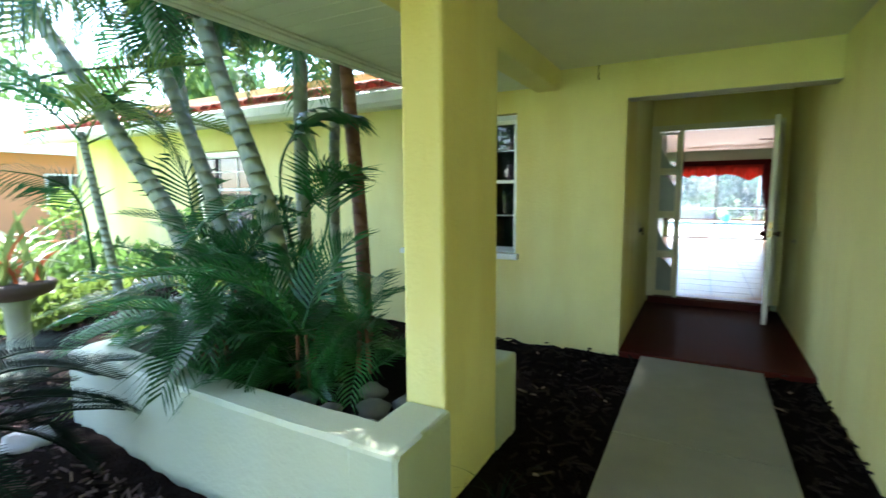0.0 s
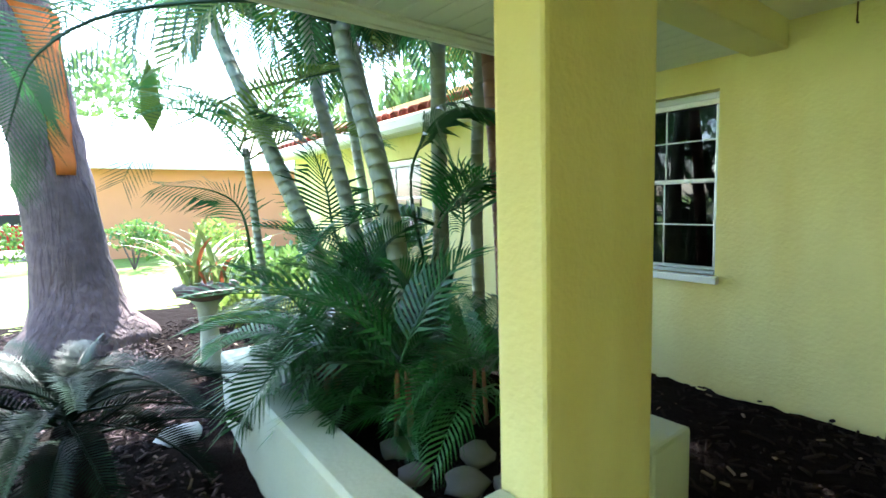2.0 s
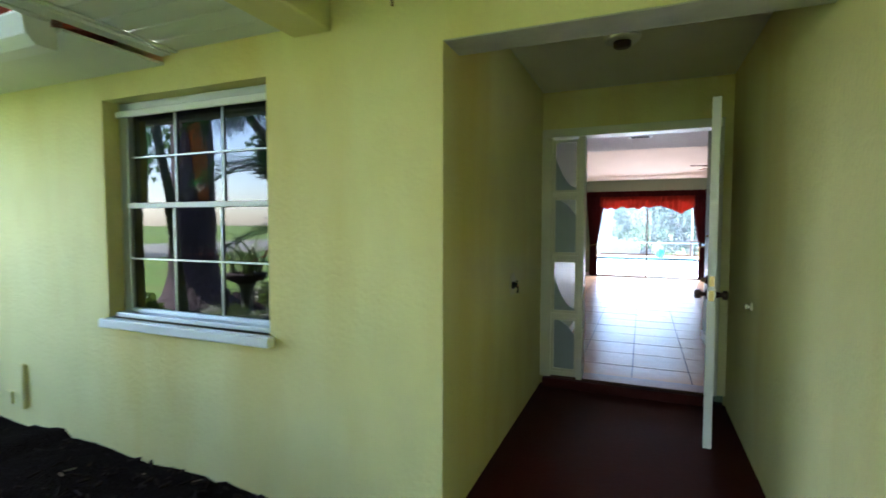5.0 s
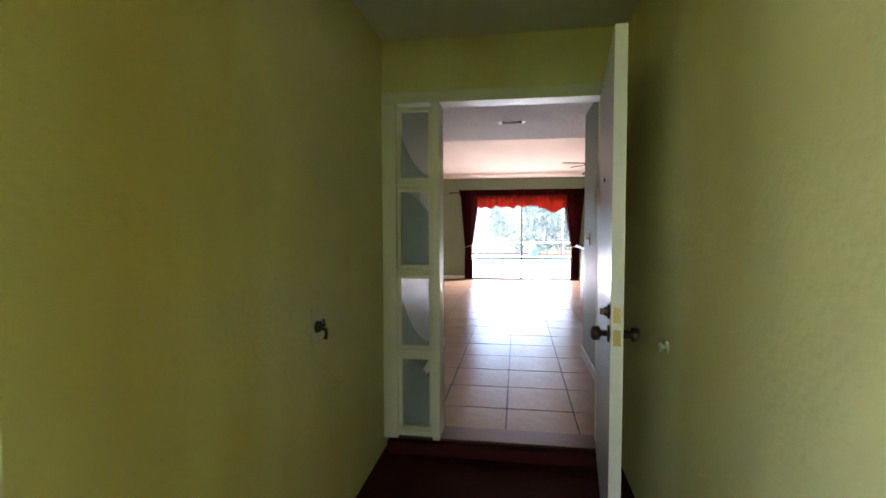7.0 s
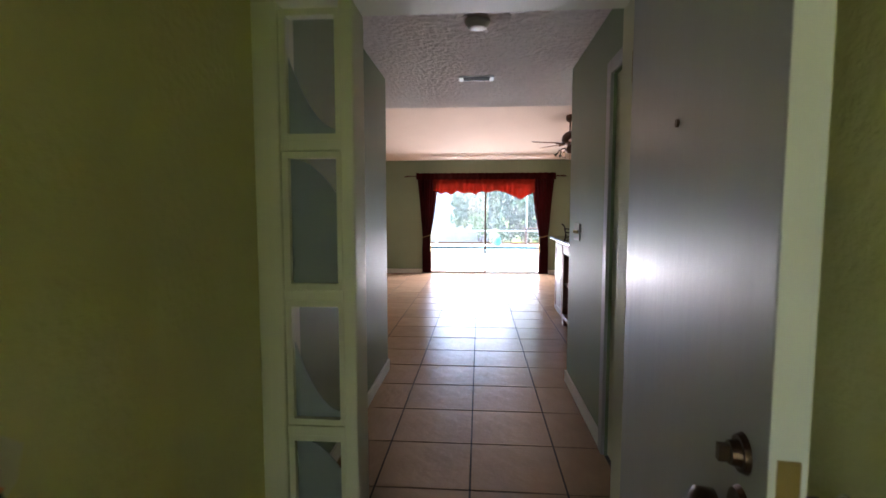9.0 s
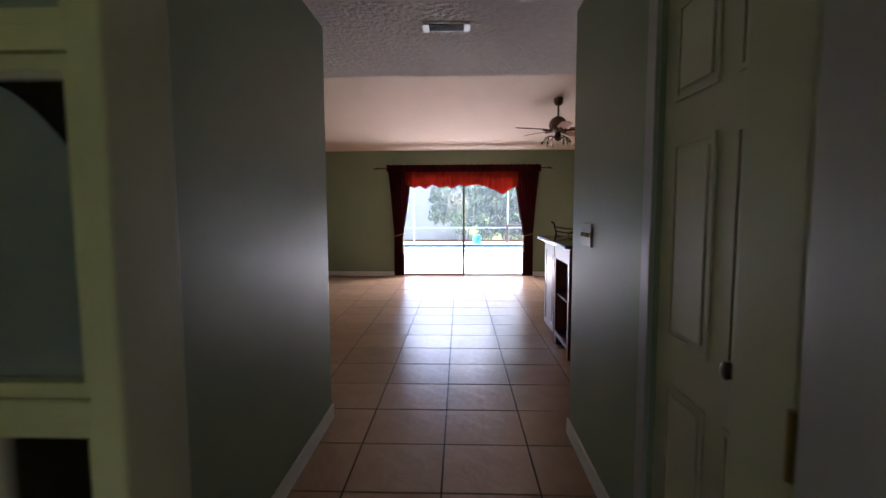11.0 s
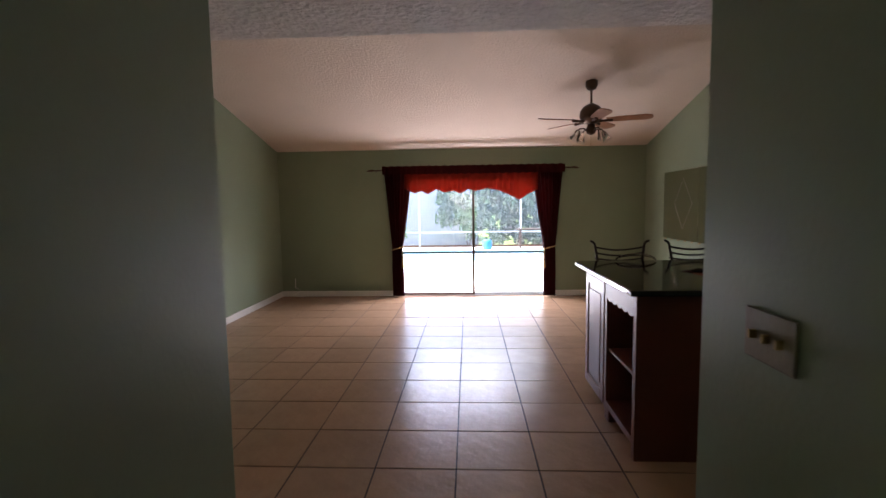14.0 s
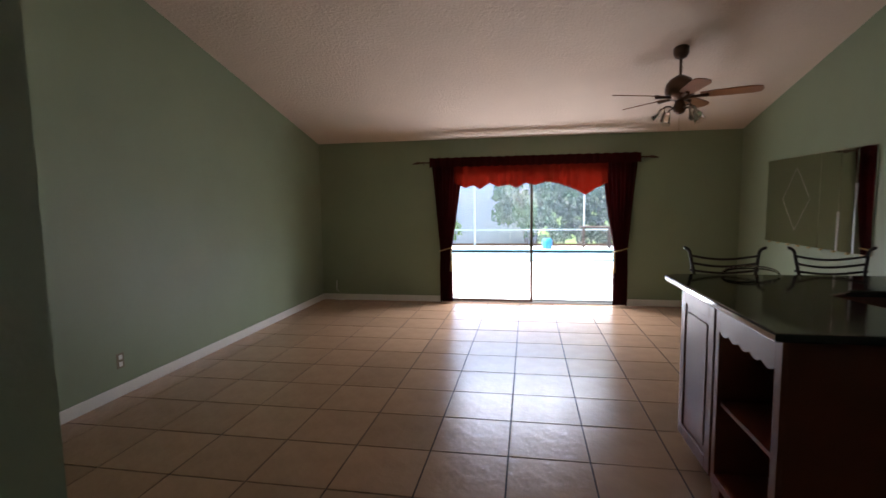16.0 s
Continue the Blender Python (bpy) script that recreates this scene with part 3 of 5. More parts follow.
tube(kb, [(LX1, LY0 + 0.07, 0.9), (LX1 + 0.03, LY0 + 0.07, 0.9), (LX1 + 0.036, LY0 + 0.07, 0.9), (LX1 + 0.058, LY0 + 0.07, 0.9), (LX1 + 0.064, LY0 + 0.07, 0.9)], [0.02, 0.012, 0.026, 0.027, 0.014], 18)
part("outer_knob", kb, BRONZE, leaf, smooth=True)
kb = bmesh.new()
tube(kb, [(LX0 - 0.008, LY0 + 0.07, 0.985), (LX0 - 0.02, LY0 + 0.07, 0.985)], [0.02, 0.017], 16)
box(kb, LX0 - 0.035, LX0 - 0.02, LY0 + 0.064, LY0 + 0.076, 0.973, 0.997)
part("deadbolt_turn", kb, BRONZE, leaf)
kb = bmesh.new()
tube(kb, [(LX0 + 0.001, LY0 + 0.46, 1.52), (LX0 - 0.006, LY0 + 0.46, 1.52)], 0.009, 12)
part("peephole", kb, BRONZE, leaf)
for z in (0.2, 1.0, 1.8):
    kb = bmesh.new()
    tube(kb, [(1.056, DOORY - 0.03, z - 0.05), (1.056, DOORY - 0.03, z + 0.05)], 0.007, 10)
    part("hinge", kb, BRASS, leaf)
leaf.rotation_euler = (0, 0, radians(-6.5))

# small fittings of the entry
db = empty("doorbell", (-0.225, 6.555, 0.91), "broken black doorbell with loose wires on pale bare plaster", "doorbell")
patch_bm = bmesh.new()
patch_rim = [(6.555 + (0.085 + 0.03 * math.sin(2.3 * k)) * math.cos(0.524 * k), 0.905 + (0.075 + 0.025 * math.sin(3.1 * k + 1)) * math.sin(0.524 * k)) for k in range(12)]
prism(patch_bm, patch_rim, "x", -0.231, -0.2275)
part("plaster_patch", patch_bm, PLASTERPATCH, db, "pale unpainted plaster patch")
kb = bmesh.new()
tube(kb, [(-0.23, 6.555, 0.9), (-0.212, 6.555, 0.902), (-0.205, 6.5552, 0.898), (-0.2, 6.5552, 0.895)], [0.026, 0.024, 0.017, 0.012], 12)
part("housing", kb, BLACKIRON, db, smooth=True)
for dy, dz, r in ((0.012, -0.05, 0.007), (0.02, -0.04, 0.005), (-0.008, 0.035, 0.005)):
    kb = bmesh.new()
    tube(kb, [(-0.21, 6.555, 0.9), (-0.19, 6.555 + dy * 0.6, 0.9 + dz * 0.3), (-0.195, 6.555 + dy, 0.9 + dz)], [r, r, r * 1.3], 8)
    part("wire", kb, BLACKIRON, db, smooth=True)
kb = bmesh.new()
tube(kb, [(-0.198, 6.567, 0.898), (-0.188, 6.572, 0.894)], [0.007, 0.004], 8)
part("copper_end", kb, COPPER, db, "bare copper wire end")
ds = empty("door_stop", (RW, 6.74, 0.82), "round paint-smeared door stop on the porch wall", "door stop")
kb = bmesh.new()
tube(kb, [(RW, 6.74, 0.82), (RW - 0.008, 6.74, 0.82), (RW - 0.01, 6.74, 0.82), (RW - 0.02, 6.74, 0.82), (RW - 0.023, 6.74, 0.82), (RW - 0.034, 6.74, 0.82), (RW - 0.038, 6.74, 0.82)], [0.026, 0.022, 0.01, 0.01, 0.018, 0.016, 0.008], 18)
part("bumper", kb, PLASTERPATCH, ds, smooth=True)
pe = empty("entry_ceiling_light", (0.44, 6.52, 2.43), "small round ceiling fitting with dark socket and white ring", "ceiling light")
kb = bmesh.new()
lathe(kb, 0.44, 6.52, [(0.045, 2.372), (0.05, 2.38), (0.052, 2.404)], 24)
part("socket", kb, BRONZE, pe, smooth=True)
kb = bmesh.new()
lathe(kb, 0.44, 6.52, [(0.06, 2.405), (0.1, 2.412), (0.105, 2.43)], 24)
part("base_ring", kb, SOFFIT, pe, "white painted base ring", smooth=True)
wp = empty("wall_vent", (-3.38, WALLY, 0.1), "painted-over pipe cover and outlet on the wall", "wall fitting")
part("cover", boxes((-3.42, -3.35, WALLY - 0.035, WALLY + 0.001, 0.02, 0.34), bevel=0.015), YELLOW, wp)
part("outlet", boxes((-3.60, -3.53, WALLY - 0.018, WALLY + 0.001, 0.03, 0.12), bevel=0.006), YELLOW, wp)
kb = bmesh.new()
tube(kb, [(-0.47, WALLY - 0.01, 2.39), (-0.47, WALLY - 0.01, 2.28), (-0.46, WALLY - 0.03, 2.27)], 0.006, 8)
thing("wall_hook", kb, BRONZE, "thin rusty hook hanging under the porch ceiling", "hook")

# ---- interior structure ----
def vault(y):
    return 2.40 + 0.238 * (BACKY - y)


thing("floor", boxes((LX - 0.1, 7.2, DOORY + 0.16, BACKY + 0.2, -0.2, -0.004)), GROUT, "dark grout bed of the tiled floor", "floor", "structure")
thing("wall_hall_left", boxes((HL - 0.12, HL, DOORY + 0.12, 9.82, -0.1, 2.45)), SAGE, "sage green painted hall wall", "wall", "structure")
hall_r = wall_with_holes(bmesh.new(), "y", DOORY + 0.12, 9.65, HR, HR + 0.12, -0.1, 2.45, [(7.74, 8.50, -0.1, 2.04)])
thing("wall_hall_right", hall_r, SAGE, "sage green painted hall wall with a closet door", "wall", "structure")
thing("wall_entry_inner", boxes((HL - 0.12, -0.24, DOORY + 0.0, DOORY + 0.12, -0.1, 2.45), (RW + 0.2, HR + 0.12, DOORY, DOORY + 0.12, -0.1, 2.45), (-0.24, 1.14, DOORY + 0.121, DOORY + 0.15, 2.115, 2.45), (1.131, HR, DOORY + 0.121, DOORY + 0.14, -0.1, 2.45)), SAGE, "green wall round the front door inside", "wall", "structure")
thing("wall_living_front", boxes((LX - 0.12, HL - 0.12, 9.70, 9.82, -0.1, 3.95)), SAGE, "sage green front wall of the living room", "wall", "structure")
thing("wall_living_left", boxes((LX - 0.12, LX, 9.82, BACKY + 0.15, -0.1, 4.0)), SAGE, "long sage green living room wall", "wall", "structure")
SL0, SL1, SLH = -0.56, 1.95, 2.03
thing("wall_back", wall_with_holes(bmesh.new(), "x", LX, RX + 0.14, BACKY, BACKY + 0.15, -0.1, 2.6, [(SL0, SL1, -0.1, SLH)]), SAGE, "sage green back wall with the sliding door", "wall", "structure")
thing("wall_living_right", wall_with_holes(bmesh.new(), "y", 9.0, BACKY, RX, RX + 0.14, -0.1, 4.2, [(11.2, 13.2, -0.1, 2.5)]), SAGE, "sage green wall with mirror and kitchen opening", "wall", "structure")
thing("wall_kitchen", boxes((HR + 0.12, RX, 9.0, 9.12, -0.1, 3.0), (HR + 0.12, HR + 0.24, 9.12, 9.65, -0.1, 2.45)), SAGE, "green kitchen wall", "wall", "structure")
thing("ceiling_hall", boxes((LX, RX, DOORY + 0.12, 10.92, 2.39, 2.46)), KNOCK, "heavily textured flat hall ceiling", "ceiling", "structure")
thing("ceiling_bulkhead", boxes((LX, RX, 10.80, 10.92, 2.46, 4.0)), CEIL, "plain upright face above the hall ceiling", "ceiling", "structure")
thing("ceiling_vault", prism(bmesh.new(), [(10.8, vault(10.8)), (BACKY + 0.15, vault(BACKY + 0.15)), (BACKY + 0.15, vault(BACKY + 0.15) + 0.1), (10.8, vault(10.8) + 0.1)], "x", LX - 0.1, RX + 0.14), CEIL, "sloping beige vaulted ceiling", "ceiling", "structure")
# roof out of view, added to keep rooms and slider shaded
thing("roof_house", prism(bmesh.new(), [(7.7, 2.75), (10.9, 4.1), (17.0, 2.52), (17.0, 2.62), (10.9, 4.25), (7.7, 2.85)], "x", -9.0, 9.0), ROOFTILE, "unseen red clay main roof shading rooms and slider", "roof", "structure")
# side room beyond the opening
thing("wall_nook", wall_with_holes(bmesh.new(), "x", RX + 0.14, 7.2, 15.2, 15.32, -0.1, 2.5, [(4.45, 5.45, 0.35, 2.02)]), PINK, "warm beige wall of the dining nook with a window", "wall", "structure")
thing("wall_nook_side", boxes((7.2, 7.32, 9.0, 15.32, -0.1, 2.5), (RX + 0.14, 7.2, 9.0, 9.12, -0.1, 2.5)), PINK, "warm beige nook side wall", "wall", "structure")
thing("ceiling_nook", boxes((RX + 0.14, 7.2, 9.12, 15.2, 2.41, 2.5)), CEIL, "flat beige nook ceiling", "ceiling", "structure")
nw = empty("window_3", (4.95, 15.25, 0.35), "bright nook window with an aluminium frame", "window", kind="structure")
part("window_frame", boxes((4.45, 4.49, 15.23, 15.29, 0.35, 2.02), (5.41, 5.45, 15.23, 15.29, 0.35, 2.02), (4.49, 5.41, 15.23, 15.29, 1.98, 2.02), (4.49, 5.41, 15.23, 15.29, 0.35, 0.39)), WHITEALU, nw)
p = part("pane", boxes((4.49, 5.41, 15.255, 15.26, 0.39, 1.98)), GLASS, nw)
p.visible_shadow = False
kb = bmesh.new()
tube(kb, [(4.2, 15.13, 2.12), (5.8, 15.13, 2.12)], 0.012, 10)
thing("nook_curtain_rod", kb, BRONZE, "thin dark curtain rod over the nook window", "curtain rod")

# baseboards
bb = empty("baseboard", (0, 12, 0), "white painted baseboards", "baseboard", kind="structure")
for r in ((HL, HL + 0.014, DOORY + 0.16, 9.834, 0, 0.09), (HL - 0.134, HL + 0.0, 9.82, 9.834, 0, 0.09), (HR - 0.014, HR, 8.58, 9.664, 0, 0.09), (HR, HR + 0.12, 9.65, 9.664, 0, 0.09), (LX, LX + 0.014, 9.834, BACKY - 0.014, 0, 0.09), (LX, SL0 - 0.06, BACKY - 0.014, BACKY, 0, 0.09), (SL1 + 0.06, RX, BACKY - 0.014, BACKY, 0, 0.09), (RX - 0.014, RX, 13.2, BACKY - 0.014, 0, 0.09), (LX, HL - 0.134, 9.82, 9.834, 0, 0.09)):
    part("board", boxes(r, bevel=0.003), WHITE, bb)


# closet door in the hall
cd = empty("door_2", (HR, 8.12, 0), "closed cream six-panel closet door in the hall", "door", kind="structure")
part("casing", boxes((HR - 0.018, HR, 7.735, 7.75, 0, 2.11), (HR - 0.018, HR, 8.50, 8.575, 0, 2.11), (HR - 0.018, HR, 7.75, 8.50, 2.04, 2.11), bevel=0.004), DOORP, cd)
cl = part("door_leaf", boxes((HR + 0.015, HR + 0.05, 7.745, 8.495, 0.01, 2.035)), CREAM, cd)
for ya, yb in ((7.84, 8.08), (8.17, 8.41)):
    for za, zb in ((0.16, 0.78), (0.92, 1.52), (1.64, 1.92)):
        pm = bmesh.new()
        box(pm, HR + 0.006, HR + 0.0145, ya + 0.03, yb - 0.03, za + 0.03, zb - 0.03, 0.004)
        for r in ((ya, ya + 0.015, za, zb), (yb - 0.015, yb, za, zb), (ya + 0.015, yb - 0.015, za, za + 0.015), (ya + 0.015, yb - 0.015, zb - 0.015, zb)):
            box(pm, HR + 0.008, HR + 0.0145, *r)
        part("panel", pm, CREAM, cd)
kb = bmesh.new()
tube(kb, [(HR + 0.015, 7.99, 0.955), (HR - 0.015, 7.99, 0.955), (HR - 0.022, 7.99, 0.955), (HR - 0.04, 7.99, 0.955), (HR - 0.045, 7.99, 0.955)], [0.02, 0.009, 0.019, 0.021, 0.01], 18)
part("door_knob", kb, BRONZE, cd, smooth=True)

# hall fittings
sw = empty("light_switch", (HR, 9.34, 1.19), "almond triple toggle switch plate on the hall wall", "light switch")
part("plate", boxes((HR - 0.007, HR - 0.0005, 9.255, 9.43, 1.13, 1.245), bevel=0.003), PLASTIC, sw)
for k in range(3):
    y = 9.2955 + 0.047 * k
    part("toggle", boxes((HR - 0.022, HR - 0.006, y - 0.005, y + 0.005, 1.178, 1.198), bevel=0.002), BRASS, sw, "dark toggle")
vt = empty("ceiling_vent", (0.53, 9.84, 2.39), "white air vent in the textured ceiling", "vent")
part("frame", boxes((0.39, 0.665, 9.77, 9.78, 2.384, 2.392), (0.39, 0.665, 9.90, 9.91, 2.384, 2.392), (0.39, 0.425, 9.78, 9.90, 2.378, 2.392), (0.63, 0.665, 9.78, 9.90, 2.378, 2.392)), WHITE, vt)
# backing and slats are black: the shade inside the vent put into colour
part("backing", boxes((0.425, 0.63, 9.78, 9.90, 2.388, 2.3905)), BLACK, vt)
for k in range(5):
    part("slat", boxes((0.425, 0.63, 9.79 + 0.022 * k, 9.80 + 0.022 * k, 2.380, 2.3875)), BLACK, vt)
sd = empty("smoke_detector", (0.54, 8.69, 2.39), "round white smoke detector on the hall ceiling", "smoke detector")
kb = bmesh.new()
lathe(kb, 0.54, 8.69, [(0.035, 2.35), (0.055, 2.355), (0.062, 2.372), (0.07, 2.376), (0.07, 2.39)], 24)
part("housing", kb, WHITE, sd, smooth=True)
ol = empty("wall_outlet", (LX, 12.3, 0.3), "almond wall outlet on the green wall", "outlet")
part("plate", boxes((LX, LX + 0.006, 12.27, 12.34, 0.22, 0.34), bevel=0.002), PLASTIC, ol)
part("sockets", boxes((LX + 0.006, LX + 0.009, 12.29, 12.32, 0.235, 0.27), (LX + 0.006, LX + 0.009, 12.29, 12.32, 0.29, 0.325)), WHITE, ol)
kb = bmesh.new()
tube(kb, [(-2.3, BACKY - 0.02, 0.3), (-2.3, BACKY - 0.04, 0.16), (-2.2, BACKY - 0.05, 0.1), (-2.36, BACKY - 0.08, 0.02), (-2.15, BACKY - 0.1, 0.012)], 0.006, 8)
thing("wall_cable", kb, WHITE, "loose white cable at the foot of the wall", "cable", smooth=True)

# sliding door
sl = empty("door_3", (0.7, BACKY + 0.08, 0), "aluminium sliding glass door to the pool deck", "sliding door", kind="structure")
part("outer_frame", boxes((SL0, SL0 + 0.04, BACKY + 0.02, BACKY + 0.13, 0, SLH), (SL1 - 0.04, SL1, BACKY + 0.02, BACKY + 0.13, 0, SLH), (SL0 + 0.04, SL1 - 0.04, BACKY + 0.02, BACKY + 0.13, SLH - 0.04, SLH), (SL0 + 0.04, SL1 - 0.04, BACKY + 0.02, BACKY + 0.13, -0.01, 0.015)), ALU, sl)
for x0, x1, dy in ((SL0 + 0.041, 0.70, 0.035), (0.66, SL1 - 0.041, 0.085)):
    y0, y1 = BACKY + dy, BACKY + dy + 0.03
    ps = part("sash", boxes((x0, x0 + 0.03, y0, y1, 0.016, SLH - 0.041), (x1 - 0.035, x1, y0, y1, 0.016, SLH - 0.041), (x0 + 0.03, x1 - 0.035, y0, y1, 0.016, 0.045), (x0 + 0.03, x1 - 0.035, y0, y1, SLH - 0.08, SLH - 0.041)), BRONZE if x0 < 0 else ALU, sl)
    g = part("pane", boxes((x0 + 0.03, x1 - 0.035, y0 + 0.012, y0 + 0.017, 0.045, SLH - 0.08)), GLASS, sl)
    g.visible_shadow = False


# ---- curtains ----
rod = empty("curtain_rod", (0.67, BACKY - 0.09, 2.065), "thin curtain rod with leaf finials", "curtain rod")
kb = bmesh.new()
tube(kb, [(-0.92, BACKY - 0.09, 2.065), (2.24, BACKY - 0.09, 2.065)], 0.011, 12)
part("rod", kb, BRONZE, rod)
for s, x in ((-1, -0.92), (1, 2.24)):
    kb = bmesh.new()
    tube(kb, [(x, BACKY - 0.09, 2.065), (x + s * 0.03, BACKY - 0.09, 2.065), (x + s * 0.07, BACKY - 0.09, 2.06), (x + s * 0.12, BACKY - 0.09, 2.05)], [0.011, 0.02, 0.016, 0.004], 10)
    part("finial", kb, BRONZE, rod, smooth=True)
    kb = bmesh.new()
    tube(kb, [(x + s * -0.04, BACKY, 2.05), (x + s * -0.04, BACKY - 0.09, 2.05)], 0.008, 8)
    part("bracket", kb, BRONZE, rod)


def curtain_panel(outer, inner_top, tie_in, tie_out, hem_in, hem_out):
    """A gathered panel, tied back at z 0.8. Widths are given at top, tie and hem."""
    bm = bmesh.new()
    nu, nv = 64, 40
    rows = []
    for j in range(nv + 1):
        z = 2.10 - 2.085 * j / nv
        if z > 0.80:
            s = (2.10 - z) / 1.30
            s2 = s ** 1.25
            a, b = outer + (tie_out - outer) * s, inner_top + (tie_in - inner_top) * s2
        else:
            s = min(1, (0.80 - z) / 0.35)
            a, b = tie_out + (hem_out - tie_out) * s, tie_in + (hem_in - tie_in) * s
        row = []
        for i in range(nu + 1):
            u = i / nu
            fold = 0.022 * math.sin(u * 46 + 0.6 * math.sin(j * 0.2)) + 0.012 * math.sin(u * 21 + 1 + j * 0.05)
            squeeze = 0.75 if abs(z - 0.8) < 0.08 else 1
            row.append(bm.verts.new((a + (b - a) * u, BACKY - 0.075 + fold * squeeze, z)))
        rows.append(row)
    for r0, r1 in zip(rows, rows[1:]):
        for i in range(nu):
            bm.faces.new((r0[i], r0[i + 1], r1[i + 1], r1[i]))
    ext = bmesh.ops.solidify(bm, geom=bm.faces[:], thickness=0.002)
    return bm


def tieback(x0, x1):
    kb = bmesh.new()
    n = 20
    pts = []
    for k in range(n + 1):
        a = 2 * math.pi * k / n
        pts.append(((x0 + x1) / 2 + (x1 - x0) / 2 * 1.15 * math.cos(a), BACKY - 0.075 + 0.05 * math.sin(a), 0.80 + 0.03 * math.cos(a)))
    tube(kb, pts, 0.009, 8, False)
    xm = x1 if abs(x1 - 0.67) < abs(x0 - 0.67) else x0
    tube(kb, [(xm, BACKY - 0.12, 0.79), (xm, BACKY - 0.13, 0.70), (xm, BACKY - 0.13, 0.64), (xm, BACKY - 0.13, 0.48)], [0.009, 0.018, 0.014, 0.024], 8)
    return kb


for nm, args, tie in (("l", (-0.76, -0.30, -0.475, -0.645, -0.46, -0.655), (-0.645, -0.475)), ("r", (2.11, 1.62, 1.81, 1.99, 1.80, 2.0), (1.81, 1.99))):
    c = empty("curtain", (args[0], BACKY - 0.075, 0.015), "dark red gathered curtain tied back with a tassel cord", "curtain", "curtains of the sliding door")
    part("cloth", curtain_panel(*args), REDCLOTH, c, smooth=True)
    part("tieback", tieback(*tie), BRASS, c, "gold cord tieback with tassel", smooth=True)


def valance():
    bm = bmesh.new()
    nu, nv = 220, 10
    x0, x1 = -0.42, 1.70
    rows = []
    drops = ((0.0, 0.32), (0.08, 0.40), (0.13, 0.36), (0.18, 0.42), (0.24, 0.33), (0.30, 0.39), (0.37, 0.36), (0.42, 0.41), (0.48, 0.34), (0.54, 0.37), (0.62, 0.33), (0.70, 0.36), (0.78, 0.43), (0.865, 0.52), (0.93, 0.43), (1.0, 0.36))
    def depth(u):
        for (u0, d0), (u1, d1) in zip(drops, drops[1:]):
            if u <= u1:
                f = (u - u0) / (u1 - u0)
                return d0 + (d1 - d0) * f
        return 0.3
    for j in range(nv + 1):
        row = []
        for i in range(nu + 1):
            u = i / nu
            d = depth(u) * j / nv
            head = 0.03 + 0.012 * math.sin(u * 130) if j == 0 else 0
            fold = (0.016 * math.sin(u * 95 + math.sin(u * 17) * 2) + 0.02 * math.sin(u * 37)) * (0.4 + 0.6 * j / nv)
            row.append(bm.verts.new((x0 + (x1 - x0) * u, BACKY - 0.145 + fold, 2.085 + head - d)))
        rows.append(row)
    for r0, r1 in zip(rows, rows[1:]):
        for i in range(nu):
            bm.faces.new((r0[i], r0[i + 1], r1[i + 1], r1[i]))
    bmesh.ops.solidify(bm, geom=bm.faces[:], thickness=0.002)
    return bm


va = empty("curtain_valance", (0.67, BACKY - 0.14, 2.08), "bright red valance with pointed scalloped hem", "valance")
part("cloth", valance(), REDSHEER, va, smooth=True)
kb = bmesh.new()
hv = []
for i in range(141):
    u = i / 140
    yy = BACKY - 0.19 + 0.008 * math.sin(u * 210) + 0.006 * math.sin(u * 61)
    hv.append([kb.verts.new((-0.765 + 2.88 * u, yy, z + 0.006 * math.sin(u * 150 + z * 9))) for z in (1.99, 2.03, 2.07, 2.12)])
for r0, r1 in zip(hv, hv[1:]):
    for k in range(3):
        kb.faces.new((r0[k], r1[k], r1[k + 1], r0[k + 1]))
bmesh.ops.solidify(kb, geom=kb.faces[:], thickness=0.003)
part("heading", kb, REDCLOTH, va, "dark gathered heading band")

# ---- wall mirror ----
mi = empty("wall_mirror", (RX, 14.5, 1.45), "frameless wall mirror in strips with an etched diamond", "mirror")
for y0, y1 in ((14.36, 15.40), (14.06, 14.355), (13.83, 14.055), (13.60, 13.825)):
    part("mirror_panel", boxes((RX - 0.012, RX - 0.002, y0, y1, 0.99, 1.91), bevel=0.004), MIRROR, mi)
kb = bmesh.new()
dc, dz = 14.78, 1.47
dia = [(dc, dz + 0.33), (dc - 0.26, dz), (dc, dz - 0.33), (dc + 0.26, dz)]
for k in range(4):
    (a0, b0), (a1, b1) = dia[k], dia[(k + 1) % 4]
    tube(kb, [(RX - 0.0125, a0, b0), (RX - 0.0125, a1, b1)], 0.0012, 6)
part("diamond", kb, BEVEL, mi, "bevelled diamond line")
kb = boxes((RX - 0.016, RX - 0.0125, 14.045, 14.07, 0.99, 1.35), (RX - 0.016, RX - 0.0125, 13.815, 13.84, 0.99, 1.6))
part("bevel_strip", kb, BEVEL, mi)
for k in range(9):
    y = 13.7 + 0.2 * k
    part("clip", boxes((RX - 0.02, RX - 0.001, y - 0.012, y + 0.012, 0.975, 0.989)), BRASS, mi)


